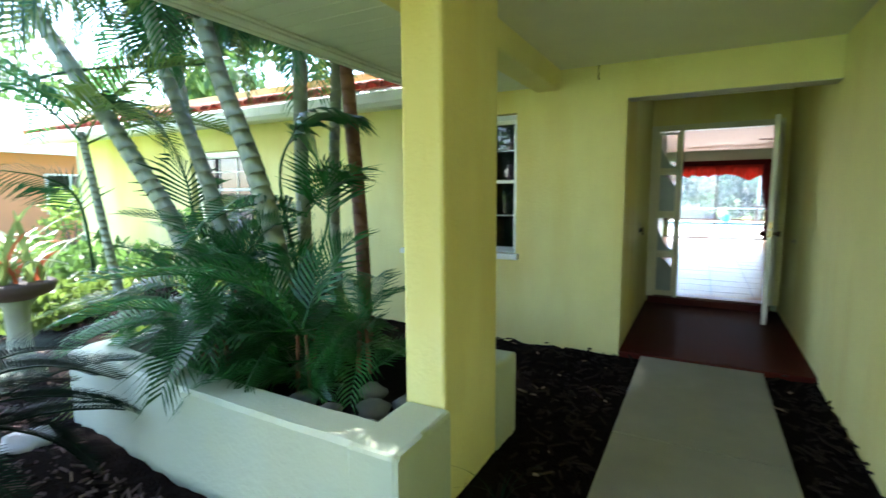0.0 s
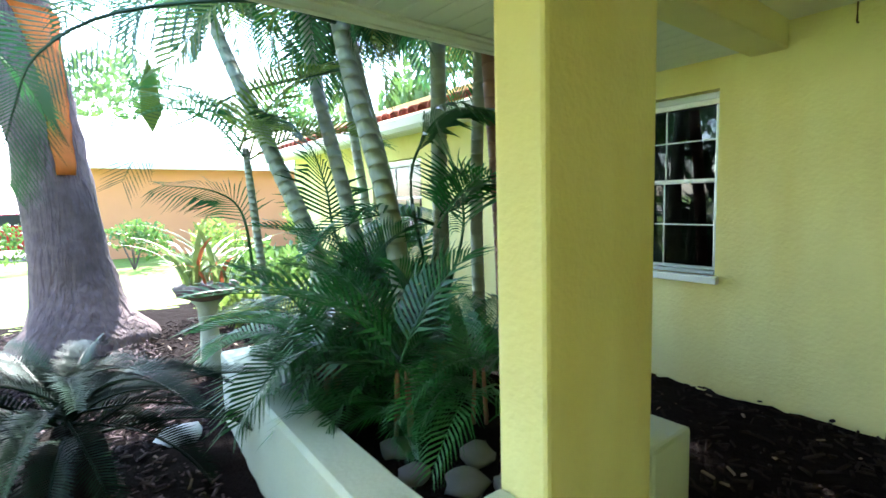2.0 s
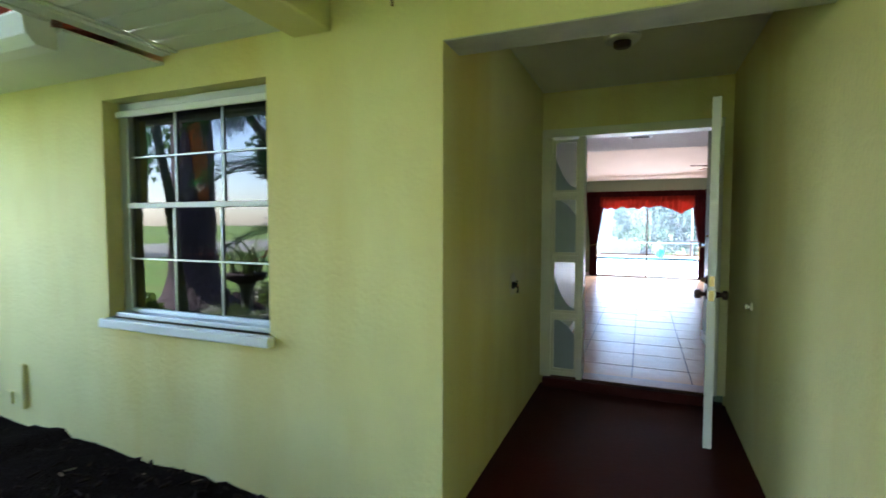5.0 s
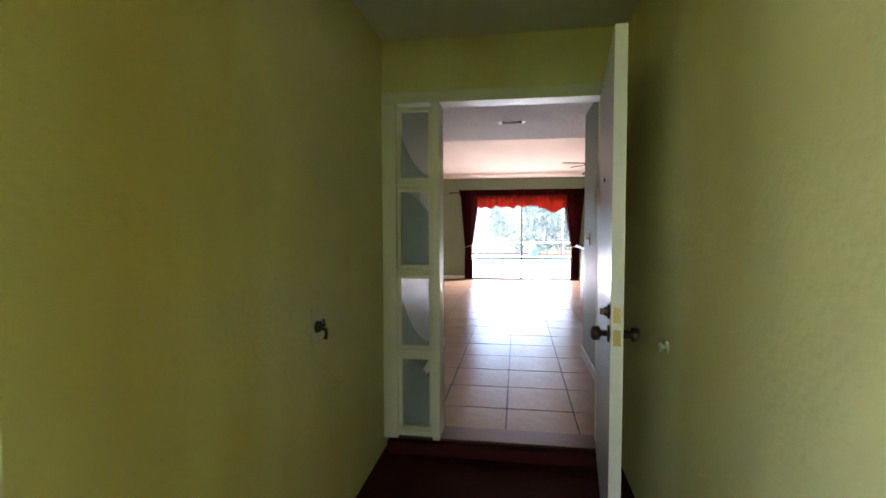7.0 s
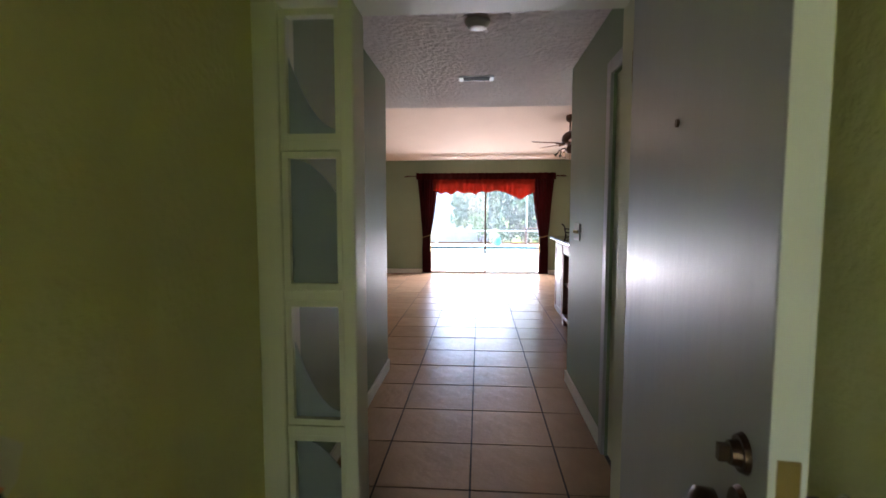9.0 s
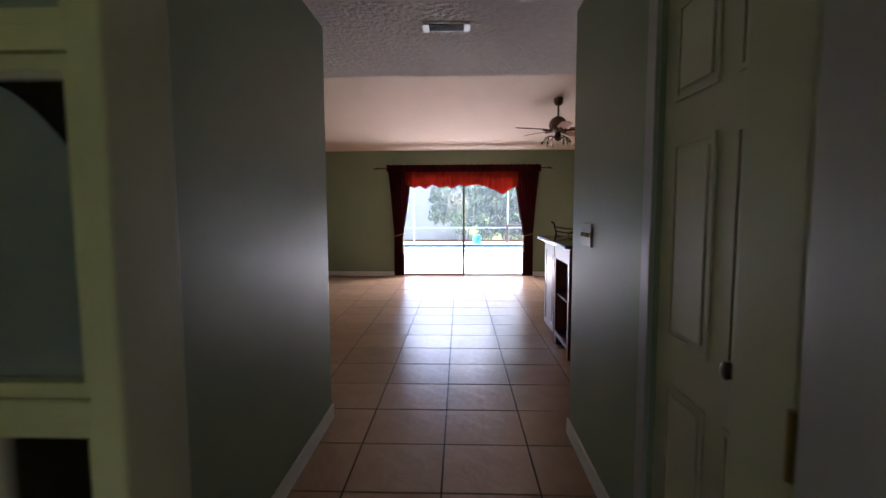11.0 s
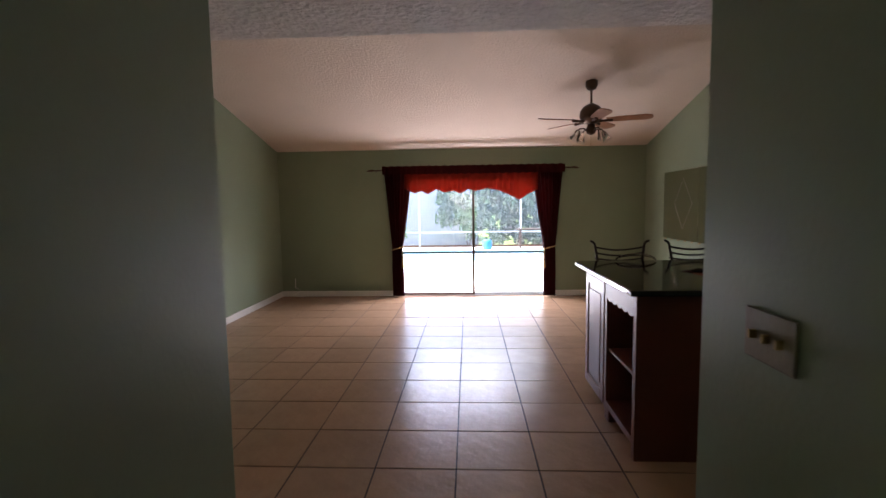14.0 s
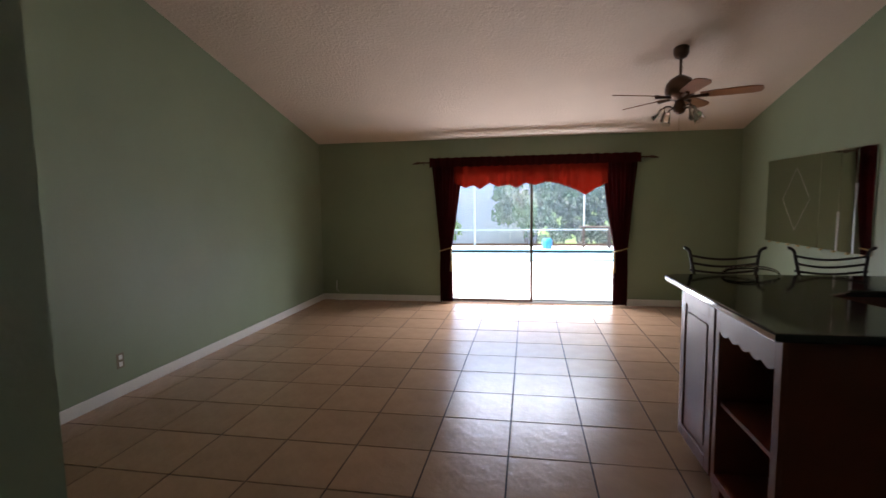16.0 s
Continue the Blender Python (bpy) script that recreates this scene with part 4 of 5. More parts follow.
# ---- ceiling fan ----
FX, FYc = 2.04, 14.1
fz = vault(FYc)
fan = empty("ceiling_fan", (FX, FYc, fz), "bronze five-blade ceiling fan with glass light shades", "ceiling fan")
kb = bmesh.new()
lathe(kb, FX, FYc, [(0.02, fz - 0.10), (0.05, fz - 0.085), (0.068, fz - 0.05), (0.07, fz + 0.03)], 24)
part("canopy", kb, BRONZE, fan, smooth=True)
kb = bmesh.new()
tube(kb, [(FX, FYc, fz - 0.09), (FX, FYc, 2.625)], 0.013, 12)
part("downrod", kb, BRONZE, fan)
kb = bmesh.new()
lathe(kb, FX, FYc, [(0.03, 2.405), (0.075, 2.420), (0.125, 2.465), (0.135, 2.505), (0.125, 2.565), (0.09, 2.610), (0.03, 2.645)], 28)
part("motor", kb, BRONZE, fan, smooth=True)


def blade(a):
    bm = bmesh.new()
    out = [(0.17, -0.05), (0.28, -0.065), (0.6, -0.072), (0.655, -0.05), (0.67, 0.0), (0.655, 0.05), (0.6, 0.072), (0.28, 0.065), (0.17, 0.05)]
    m = Matrix.Translation((FX, FYc, 2.450)) @ pose(0, 0, 0, 0, 0, a) @ pose(0, 0, 0, -13, 0, 0)
    lo = [bm.verts.new(m @ Vector((x, y, -0.004))) for x, y in out]
    hi = [bm.verts.new(m @ Vector((x, y, 0.004))) for x, y in out]
    n = len(out)
    for k in range(n):
        bm.faces.new((lo[k], lo[(k + 1) % n], hi[(k + 1) % n], hi[k]))
    bm.faces.new(lo[::-1])
    bm.faces.new(hi)
    iron = bmesh.new()
    tube(iron, [m @ Vector((0.08, 0, -0.01)), m @ Vector((0.15, 0, -0.012)), m @ Vector((0.24, 0, -0.008))], [0.016, 0.012, 0.02], 8)
    return bm, iron


for a in (198, 270, 342, 54, 126):
    b, ir = blade(a)
    ob = part("blade", b, BLADE, fan)
    part("blade_iron", ir, BRONZE, fan)
kb = bmesh.new()
lathe(kb, FX, FYc, [(0.02, 2.285), (0.05, 2.305), (0.06, 2.345), (0.045, 2.385), (0.04, 2.410)], 20)
part("light_hub", kb, BRONZE, fan, smooth=True)
for a in (20, 110, 200, 290):
    ca, sa = math.cos(radians(a)), math.sin(radians(a))
    q = lambda r, z: (FX + ca * r, FYc + sa * r, z)
    kb = bmesh.new()
    tube(kb, [q(0.05, 2.335), q(0.1, 2.355), q(0.15, 2.350), q(0.17, 2.330)], 0.008, 8)
    part("light_arm", kb, BRONZE, fan, smooth=True)
    kb = bmesh.new()
    tube(kb, [q(0.165, 2.335), q(0.18, 2.310), q(0.20, 2.265), q(0.225, 2.230)], [0.018, 0.03, 0.038, 0.058], 16, False)
    part("glass_shade", kb, SHADEGLASS, fan, "clear bell glass shade", smooth=True)
kb = bmesh.new()
tube(kb, [(FX, FYc, 2.285), (FX, FYc, 2.125)], 0.002, 6)
part("pull_chain", kb, BRASS, fan)

# ---- crystal chandelier ----
CX, CY = 2.62, 11.70
ch = empty("chandelier", (CX, CY, 3.2), "small crystal chandelier with glass drops", "chandelier")
kb = bmesh.new()
tube(kb, [(CX, CY, vault(CY) + 0.13), (CX, CY, 2.62)], 0.006, 8)
part("chain", kb, BRASS, ch)
kb = bmesh.new()
lathe(kb, CX, CY, [(0.012, 2.36), (0.03, 2.40), (0.012, 2.46), (0.02, 2.55), (0.012, 2.66)], 14)
part("stem", kb, BRASS, ch, smooth=True)
for k in range(6):
    a = k * math.pi / 3
    q = lambda r, z: (CX + math.cos(a) * r, CY + math.sin(a) * r, z)
    kb = bmesh.new()
    tube(kb, [q(0.02, 2.42), q(0.08, 2.38), q(0.14, 2.40), q(0.16, 2.45)], 0.006, 8)
    part("arm", kb, BRASS, ch)
    kb = bmesh.new()
    tube(kb, [q(0.16, 2.45), q(0.16, 2.46), q(0.16, 2.52)], [0.03, 0.012, 0.01], 8)
    part("candle_cup", kb, SHADEGLASS, ch)
    for r, z in ((0.16, 2.41), (0.12, 2.35), (0.07, 2.33), (0.10, 2.55), (0.06, 2.62), (0.12, 2.47)):
        kb = bmesh.new()
        tube(kb, [q(r, z), q(r, z - 0.012), q(r, z - 0.035)], [0.002, 0.009, 0.001], 6)
        part("crystal_drop", kb, SHADEGLASS, ch)

ch.location.z -= 0.12


# ---- bar counter and cabinets ----
CT = 1.005
top = empty("countertop", (2.2, 11.7, CT), "polished black granite L-shaped bar top", "countertop")
kb = bmesh.new()
out = [(1.485, 10.95), (2.18, 10.95), (2.22, 11.05), (2.08, 11.72), (2.25, 11.86), (3.30, 11.86), (3.30, 12.40), (1.55, 12.40), (1.485, 12.33)]
lo = [kb.verts.new((x, y, CT - 0.035)) for x, y in out]
hi = [kb.verts.new((x, y, CT)) for x, y in out]
for k in range(len(out)):
    kb.faces.new((lo[k], lo[(k + 1) % len(out)], hi[(k + 1) % len(out)], hi[k]))
kb.faces.new(lo[::-1])
kb.faces.new(hi)
bmesh.ops.recalc_face_normals(kb, faces=kb.faces[:])
bmesh.ops.bevel(kb, geom=[e for e in kb.edges if abs(e.verts[0].co.z - e.verts[1].co.z) < 1e-4], offset=0.008, segments=2, affect="EDGES", profile=0.5)
part("slab", kb, GRANITE, top)

CZ = CT - 0.037
XF = 1.535
sh = empty("shelf_cabinet", (1.8, 11.25, 0), "cherry wood end cabinet with open shelves and scalloped valance", "cabinet")
SY0, SY1 = 11.0, 11.62
part("side_panel", boxes((XF + 0.02, 2.12, SY0, SY0 + 0.02, 0.0, CZ), bevel=0.002), CHERRY, sh)
part("divider", boxes((XF + 0.02, 2.12, SY1 - 0.02, SY1, 0.09, CZ)), CHERRY, sh)
part("back_panel", boxes((1.86, 1.88, SY0 + 0.02, SY1 - 0.02, 0.09, CZ)), CHERRY, sh)
part("bottom", boxes((XF + 0.02, 1.86, SY0 + 0.02, SY1 - 0.02, 0.09, 0.115)), CHERRY, sh)
part("shelf", boxes((XF + 0.025, 1.86, SY0 + 0.02, SY1 - 0.02, 0.47, 0.49)), CHERRY, sh)
part("top_rail", boxes((XF + 0.02, 1.86, SY0 + 0.02, SY1 - 0.02, CZ - 0.03, CZ)), CHERRY, sh)
part("stile", boxes((XF, XF + 0.02, SY0, SY0 + 0.05, 0.0, CZ), bevel=0.002), CHERRY, sh)
part("stile", boxes((XF, XF + 0.02, SY1 - 0.045, SY1, 0.06, CZ), bevel=0.002), CHERRY, sh)
part("bottom_rail", boxes((XF, XF + 0.02, SY0 + 0.05, SY1 - 0.045, 0.085, 0.125), bevel=0.002), CHERRY, sh)
ys = [SY0 + 0.05 + (SY1 - SY0 - 0.095) * k / 40 for k in range(41)]
sc = [(y, CZ - 0.12 - 0.018 * abs(math.sin(k / 40 * math.pi * 5))) for k, y in enumerate(ys)]
part("valance", prism(bmesh.new(), sc + [(ys[-1], CZ), (ys[0], CZ)], "x", XF, XF + 0.02), CHERRY, sh, "scalloped wooden valance")
part("foot", boxes((XF, XF + 0.08, SY1 - 0.12, SY1 - 0.02, 0.0, 0.085), bevel=0.004), CHERRY, sh)
dcb = empty("door_cabinet", (1.8, 11.9, 0), "cherry wood cabinet with a raised panel door", "cabinet")
DY0, DY1 = SY1 + 0.003, 12.15
part("body", boxes((XF + 0.02, 2.12, DY0, DY1, 0.06, CZ)), CHERRY, dcb)
part("toe_kick", boxes((XF + 0.06, 2.1, DY0, DY1 - 0.01, 0.0, 0.06)), BLACK, dcb)
cdoor = part("door", boxes((XF - 0.004, XF + 0.019, DY0 + 0.01, DY0 + 0.08, 0.08, CZ - 0.02), (XF - 0.004, XF + 0.019, DY1 - 0.08, DY1 - 0.01, 0.08, CZ - 0.02), (XF - 0.004, XF + 0.019, DY0 + 0.08, DY1 - 0.08, 0.08, 0.15), (XF - 0.004, XF + 0.019, DY0 + 0.08, DY1 - 0.08, CZ - 0.09, CZ - 0.02), bevel=0.003), CHERRY, dcb)
part("raised_panel", boxes((XF + 0.004, XF + 0.0185, DY0 + 0.08, DY1 - 0.08, 0.15, CZ - 0.09), bevel=0.003), CHERRY, cdoor)
part("raised_field", boxes((XF - 0.002, XF + 0.003, DY0 + 0.11, DY1 - 0.11, 0.19, CZ - 0.13), bevel=0.002), CHERRY, cdoor)
bc = empty("bar_cabinet", (2.7, 12.0, 0), "dark cherry wood base under the bar", "cabinet")
part("body", boxes((2.125, 3.28, 11.9, 12.14, 0.0, CZ)), CHERRY, bc)
part("kitchen_side", boxes((2.125, 3.28, 11.30, 11.895, 0.08, 0.86)), CHERRY, bc)
kw = empty("kitchen_worktop", (2.7, 11.5, 0.88), "lower black kitchen worktop inside the bar", "countertop")
part("slab", boxes((2.23, 3.28, 11.25, 11.855, 0.862, 0.90), bevel=0.004), GRANITE, kw)


def bar_stool(x, y):
    s = empty("bar_stool", (x, y, 0), "black wrought iron bar stool with scrolled curved back", "bar stool", "stools at the bar")
    hw = 0.215
    for dx in (-0.17, 0.17):
        for dy in (-0.15, 0.15):
            kb = bmesh.new()
            tube(kb, [(x + dx * 1.25, y + dy * 1.25, 0.0), (x + dx, y + dy, 0.70)], 0.012, 10)
            part("leg", kb, BLACKIRON, s)
    kb = bmesh.new()
    pts = [(x + 0.2 * math.cos(a), y + 0.18 * math.sin(a), 0.28) for a in [2 * math.pi * k / 24 for k in range(25)]]
    tube(kb, pts, 0.009, 8, False)
    part("foot_ring", kb, BLACKIRON, s)
    kb = boxes((x - 0.2, x + 0.2, y - 0.19, y + 0.19, 0.70, 0.76), bevel=0.02)
    part("seat", kb, CLAY, s, "dark padded seat")
    for sx in (-1, 1):
        kb = bmesh.new()
        top_pts = [(x + sx * 0.17, y + 0.17, 0.70), (x + sx * 0.19, y + 0.20, 0.95), (x + sx * hw, y + 0.22, 1.10)]
        top_pts += [(x + sx * (hw + 0.022 - 0.022 * math.cos(a)), y + 0.22, 1.10 + 0.045 * a / 3.0 + 0.018 * math.sin(a)) for a in [0.6 * k for k in range(1, 8)]]
        tube(kb, top_pts, 0.011, 10)
        part("back_post", kb, BLACKIRON, s, smooth=True)
    for z, dip in ((1.095, 0.03), (1.045, 0.03), (0.995, 0.025), (0.93, 0.02)):
        kb = bmesh.new()
        tube(kb, [(x - hw + 2 * hw * k / 12, y + 0.21 + 0.03 * math.sin(math.pi * k / 12), z - dip * math.sin(math.pi * k / 12)) for k in range(13)], 0.008, 8)
        part("back_rail", kb, BLACKIRON, s)
    return s


first_stool = bar_stool(1.95, 12.45)
copy_thing(first_stool, pose(2.60, 12.45, 0))
kb = bmesh.new()
tube(kb, [(1.98 + 0.16 * math.cos(a), 12.33 + 0.03 * math.sin(a), CT + 0.012 + 0.04 * math.sin(a)) for a in [math.pi * k / 12 for k in range(13)]], [0.006 + 0.006 * math.sin(math.pi * k / 12) for k in range(13)], 8)
thing("glass_handle_tray", kb, SHADEGLASS, "pale curved glass piece lying on the bar", "ornament", smooth=True)

# ---- front garden ----
def frond_mesh(name, length, pairs, leaf_len, width, droop, vee, seed, material, flat=0.0):
    """A feather leaf along +x that arches up and over; leaflets in pairs."""
    rnd = random.Random(seed)
    bm = bmesh.new()
    def at(s):
        return Vector((length * (s - 0.12 * s * s), 0, length * (0.42 * s - droop * s * s)))
    tube(bm, [at(k / 8) for k in range(9)], [0.011 * (1 - 0.85 * k / 8) for k in range(9)], 5)
    for k in range(pairs):
        s = 0.16 + 0.84 * k / (pairs - 1)
        p = at(s)
        d = (at(min(1, s + 0.02)) - at(s - 0.02)).normalized()
        up = Vector((-d.z, 0, d.x))
        l = leaf_len * (0.45 + 0.9 * math.sin(math.pi * min(1, 0.12 + 0.86 * s))) * 0.75 * rnd.uniform(0.85, 1.1)
        for side in (-1, 1):
            out = (Vector((0, side, 0)) * (0.9 - 0.35 * s) + d * (0.45 + 0.5 * s) + up * vee).normalized()
            w = width * rnd.uniform(0.8, 1.15)
            tip = p + out * l - Vector((0, 0, l * rnd.uniform(0.1, 0.35) * (1 - flat)))
            mid = p + out * l * 0.5 + Vector((0, 0, 0.02 * l))
            wd = d * w / 2
            a, b, c, e, f = (bm.verts.new(v) for v in (p - wd * 0.5, p + wd * 0.5, mid + wd, mid - wd, tip))
            bm.faces.new((a, b, c, e))
            bm.faces.new((e, c, f))
    return mesh_of(name, bm, material)


ARECA = [frond_mesh("frond", L, n, 0.5, 0.034, dr, 0.3, 10 + i, FROND) for i, (L, n, dr) in enumerate(((1.35, 27, 0.42), (1.15, 24, 0.55), (1.5, 29, 0.66), (0.95, 20, 0.35), (1.3, 26, 0.8)))]
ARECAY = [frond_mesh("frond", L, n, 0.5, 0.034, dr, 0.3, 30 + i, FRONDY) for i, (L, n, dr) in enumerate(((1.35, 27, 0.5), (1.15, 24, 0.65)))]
SAGOM = [frond_mesh("frond", L, 50, 0.17, 0.014, dr, 0.45, 50 + i, SAGO, 0.8) for i, (L, dr) in enumerate(((1.05, 0.5), (0.85, 0.62), (1.2, 0.45)))]


def put_fronds(parent, at, meshes, count, rnd, tilt=(-30, 45), size=(0.8, 1.15), yaw=None):
    for k in range(count):
        o = new("frond", rnd.choice(meshes))
        o.parent = parent
        az = rnd.uniform(*yaw) if yaw else 360 * k / count + rnd.uniform(-22, 22)
        base = Vector(at) - parent.location + Vector((rnd.uniform(-0.04, 0.04), rnd.uniform(-0.04, 0.04), rnd.uniform(-0.1, 0.1)))
        s = rnd.uniform(*size)
        o.matrix_basis = Matrix.LocRotScale(base, Euler((radians(rnd.uniform(-20, 20)), radians(-rnd.uniform(*tilt)), radians(az))), (s, s, s))


def cane(pts, r0, r1, material):
    """A ringed palm stem through three or more points."""
    pts = [Vector(p) for p in pts]
    bm = bmesh.new()
    path, rad = [], []
    n = 40
    for k in range(n + 1):
        s = k / n * (len(pts) - 1)
        i = min(int(s), len(pts) - 2)
        f = s - i
        p0, p1, p2, p3 = pts[max(i - 1, 0)], pts[i], pts[i + 1], pts[min(i + 2, len(pts) - 1)]
        c = 0.5 * ((2 * p1) + (p2 - p0) * f + (2 * p0 - 5 * p1 + 4 * p2 - p3) * f * f + (3 * p1 - p0 - 3 * p2 + p3) * f ** 3)
        r = r0 + (r1 - r0) * k / n
        d = 0.006
        path += [c, c + Vector((0, 0, d)), c + Vector((0, 0, 2 * d))]
        rad += [r, r * 1.1, r]
    return tube(bm, path, rad, 10)


rp = random.Random(21)
PALMS = (
    ([(-2.35, 2.95, 0.1), (-2.65, 2.92, 1.0), (-3.15, 2.85, 1.7), (-4.3, 2.8, 2.95), (-5.0, 2.8, 4.0)], 0.062, 0.05, CANE, ARECA),
    ([(-2.2, 3.2, 0.1), (-2.75, 3.2, 1.4), (-3.35, 3.25, 2.6), (-3.6, 3.3, 4.2)], 0.055, 0.045, CANE, ARECAY),
    ([(-1.95, 3.2, 0.1), (-2.15, 3.2, 1.2), (-2.70, 3.2, 2.5), (-3.0, 3.2, 4.1)], 0.066, 0.055, CANE, ARECA),
    ([(-2.3, 3.5, 0.1), (-2.6, 3.5, 1.3), (-3.1, 3.5, 2.6), (-3.3, 3.5, 3.9)], 0.04, 0.035, CANE, ARECA),
    ([(-2.35, 3.75, 0.1), (-2.38, 3.75, 1.3), (-2.36, 3.75, 2.6), (-2.4, 3.75, 4.3)], 0.058, 0.05, CANE, ARECAY),
    ([(-2.28, 4.02, 0.1), (-2.30, 4.02, 1.3), (-2.22, 4.02, 2.6), (-2.2, 4.0, 4.0)], 0.048, 0.042, CANE, ARECA),
    ([(-1.98, 3.98, -0.1), (-2.0, 3.98, 1.0), (-2.12, 4.0, 2.3), (-2.25, 4.0, 4.2)], 0.058, 0.052, CANERED, ARECA),
    ([(-3.7, 4.0, 0.0), (-3.9, 4.0, 1.3), (-4.2, 4.0, 2.6), (-4.3, 4.0, 4.4)], 0.05, 0.042, CANE, ARECAY),
)
for pts, r0, r1, m, kinds in PALMS:
    pe_ = empty("areca_palm", pts[0], "tall areca palm with ringed cane and feathery fronds", "palm", "areca palms in the planter")
    part("trunk", cane(pts, r0, r1, m), m, pe_, "reddish brown ringed cane" if m is CANERED else "grey-green ringed cane", smooth=True)
    put_fronds(pe_, pts[-1], kinds, 11, rp, (-45, 40), (1.0, 1.4))
    if pts[0][0] < -2.15:
        mid_way = Vector(pts[-1]).lerp(Vector(pts[-2]), 0.8)
        put_fronds(pe_, mid_way, kinds, 7, rp, (-35, 45), (0.8, 1.2), (80, 290) if pts[-1][0] > -2.6 else None)
        put_fronds(pe_, mid_way + Vector((0, 0, 0.25)), ARECA, 5, rp, (-60, -20), (0.7, 1.0), (80, 290) if pts[-1][0] > -2.6 else None)
lean = empty("areca_palm", (-2.33, 3.62, 0.1), "slender areca palm with wide arching fronds", "palm", "areca palms in the planter")
part("trunk", cane([(-2.33, 3.62, 0.0), (-2.3, 3.62, 0.7), (-2.25, 3.62, 1.3)], 0.03, 0.02, CANE), CANE, lean, smooth=True)
put_fronds(lean, (-2.25, 3.62, 1.25), ARECA, 2, rp, (5, 45), (0.55, 0.75), (-85, 5))
put_fronds(lean, (-2.25, 3.62, 1.15), ARECA, 3, rp, (0, 50), (0.7, 0.9), (120, 270))
side = empty("areca_palm", (-3.0, 2.75, 0.1), "areca palm with fronds arching over the bed", "palm", "areca palms in the planter")
part("trunk", cane([(-2.95, 2.75, 0.0), (-3.2, 2.75, 0.9), (-3.5, 2.78, 1.75)], 0.035, 0.025, CANE), CANE, side, smooth=True)
put_fronds(side, (-3.5, 2.78, 1.75), ARECA, 3, rp, (20, 45), (0.8, 1.0), (170, 260))
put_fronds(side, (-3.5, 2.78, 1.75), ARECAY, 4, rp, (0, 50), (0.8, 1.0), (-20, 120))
# young shoots low in the planter
for x, y, z, n, sz, kinds in ((-1.55, 2.85, 0.3, 12, (0.55, 0.85), ARECA), (-2.1, 2.75, 0.3, 12, (0.45, 0.75), ARECA), (-2.55, 2.9, 0.3, 10, (0.45, 0.7), ARECA), (-1.85, 3.3, 0.3, 8, (0.5, 0.75), ARECA), (-2.35, 3.6, 0.1, 7, (0.6, 0.85), ARECA), (-2.5, 3.3, 0.3, 9, (0.55, 0.8), ARECA), (-3.35, 3.3, 0.0, 8, (0.6, 0.9), ARECAY), (-1.4, 3.2, 0.25, 7, (0.4, 0.55), ARECA), (-2.3, 3.0, 0.45, 8, (0.5, 0.7), ARECA)):
    pe_ = empty("young_palm", (x, y, min(z, 0.24)), "dense low areca palm shoots in the planter", "palm", "young palms in the planter")
    st = bmesh.new()
    for k in range(4):
        a = k * 1.6
        tube(st, [(x + 0.05 * math.cos(a), y + 0.05 * math.sin(a), min(z, 0.24) - 0.05), (x + 0.03 * math.cos(a), y + 0.03 * math.sin(a), z + 0.25)], [0.012, 0.008], 6)
    part("stem", st, CANERED, pe_)
    put_fronds(pe_, (x, y, min(z, 0.24) + 0.08), kinds, 6, rp, (-12, 25), (0.3, 0.45))
    put_fronds(pe_, (x, y, z + 0.2), kinds, n, rp, (-25, 62), sz, (75, 300) if x > -2.05 else None)


def feather(pts, pairs, leaf_len, width, droop, seed, start=0.2, face=(0, 0, 1)):
    """One long feather leaf whose midrib runs through the given points, with hanging leaflets."""
    rnd = random.Random(seed)
    pts = [Vector(p) for p in pts]
    def at(s):
        s = min(max(s, 0), 1) * (len(pts) - 1)
        i = min(int(s), len(pts) - 2)
        f = s - i
        p0, p1, p2, p3 = pts[max(i - 1, 0)], pts[i], pts[i + 1], pts[min(i + 2, len(pts) - 1)]
        return 0.5 * ((2 * p1) + (p2 - p0) * f + (2 * p0 - 5 * p1 + 4 * p2 - p3) * f * f + (3 * p1 - p0 - 3 * p2 + p3) * f ** 3)
    bm = tube(bmesh.new(), [at(k / 20) for k in range(21)], [0.014 * (1 - 0.85 * k / 20) for k in range(21)], 6)
    for k in range(pairs):
        s = start + (1 - start) * k / (pairs - 1)
        p, d = at(s), (at(s + 0.03) - at(s - 0.03)).normalized()
        across = d.cross(Vector(face))
        across = across.normalized() if across.length > 0.1 else Vector((0, 1, 0))
        for sd in (-1, 1):
            l = leaf_len * (0.55 + 0.6 * math.sin(math.pi * min(1, 0.15 + 0.8 * s))) * rnd.uniform(0.85, 1.08)
            out = (across * sd * 0.8 + d * (0.35 + 0.55 * s)).normalized()
            mid = p + out * l * 0.5 - Vector((0, 0, droop * 0.12 * l))
            tip = p + out * l * 0.95 - Vector((0, 0, droop * l * rnd.uniform(0.35, 0.6)))
            wd = d * width * 0.5
            a, b, c, e, f = (bm.verts.new(v) for v in (p - wd * 0.5, p + wd * 0.5, mid + wd, mid - wd, tip))
            bm.faces.new((a, b, c, e))
            bm.faces.new((e, c, f))
    return bm


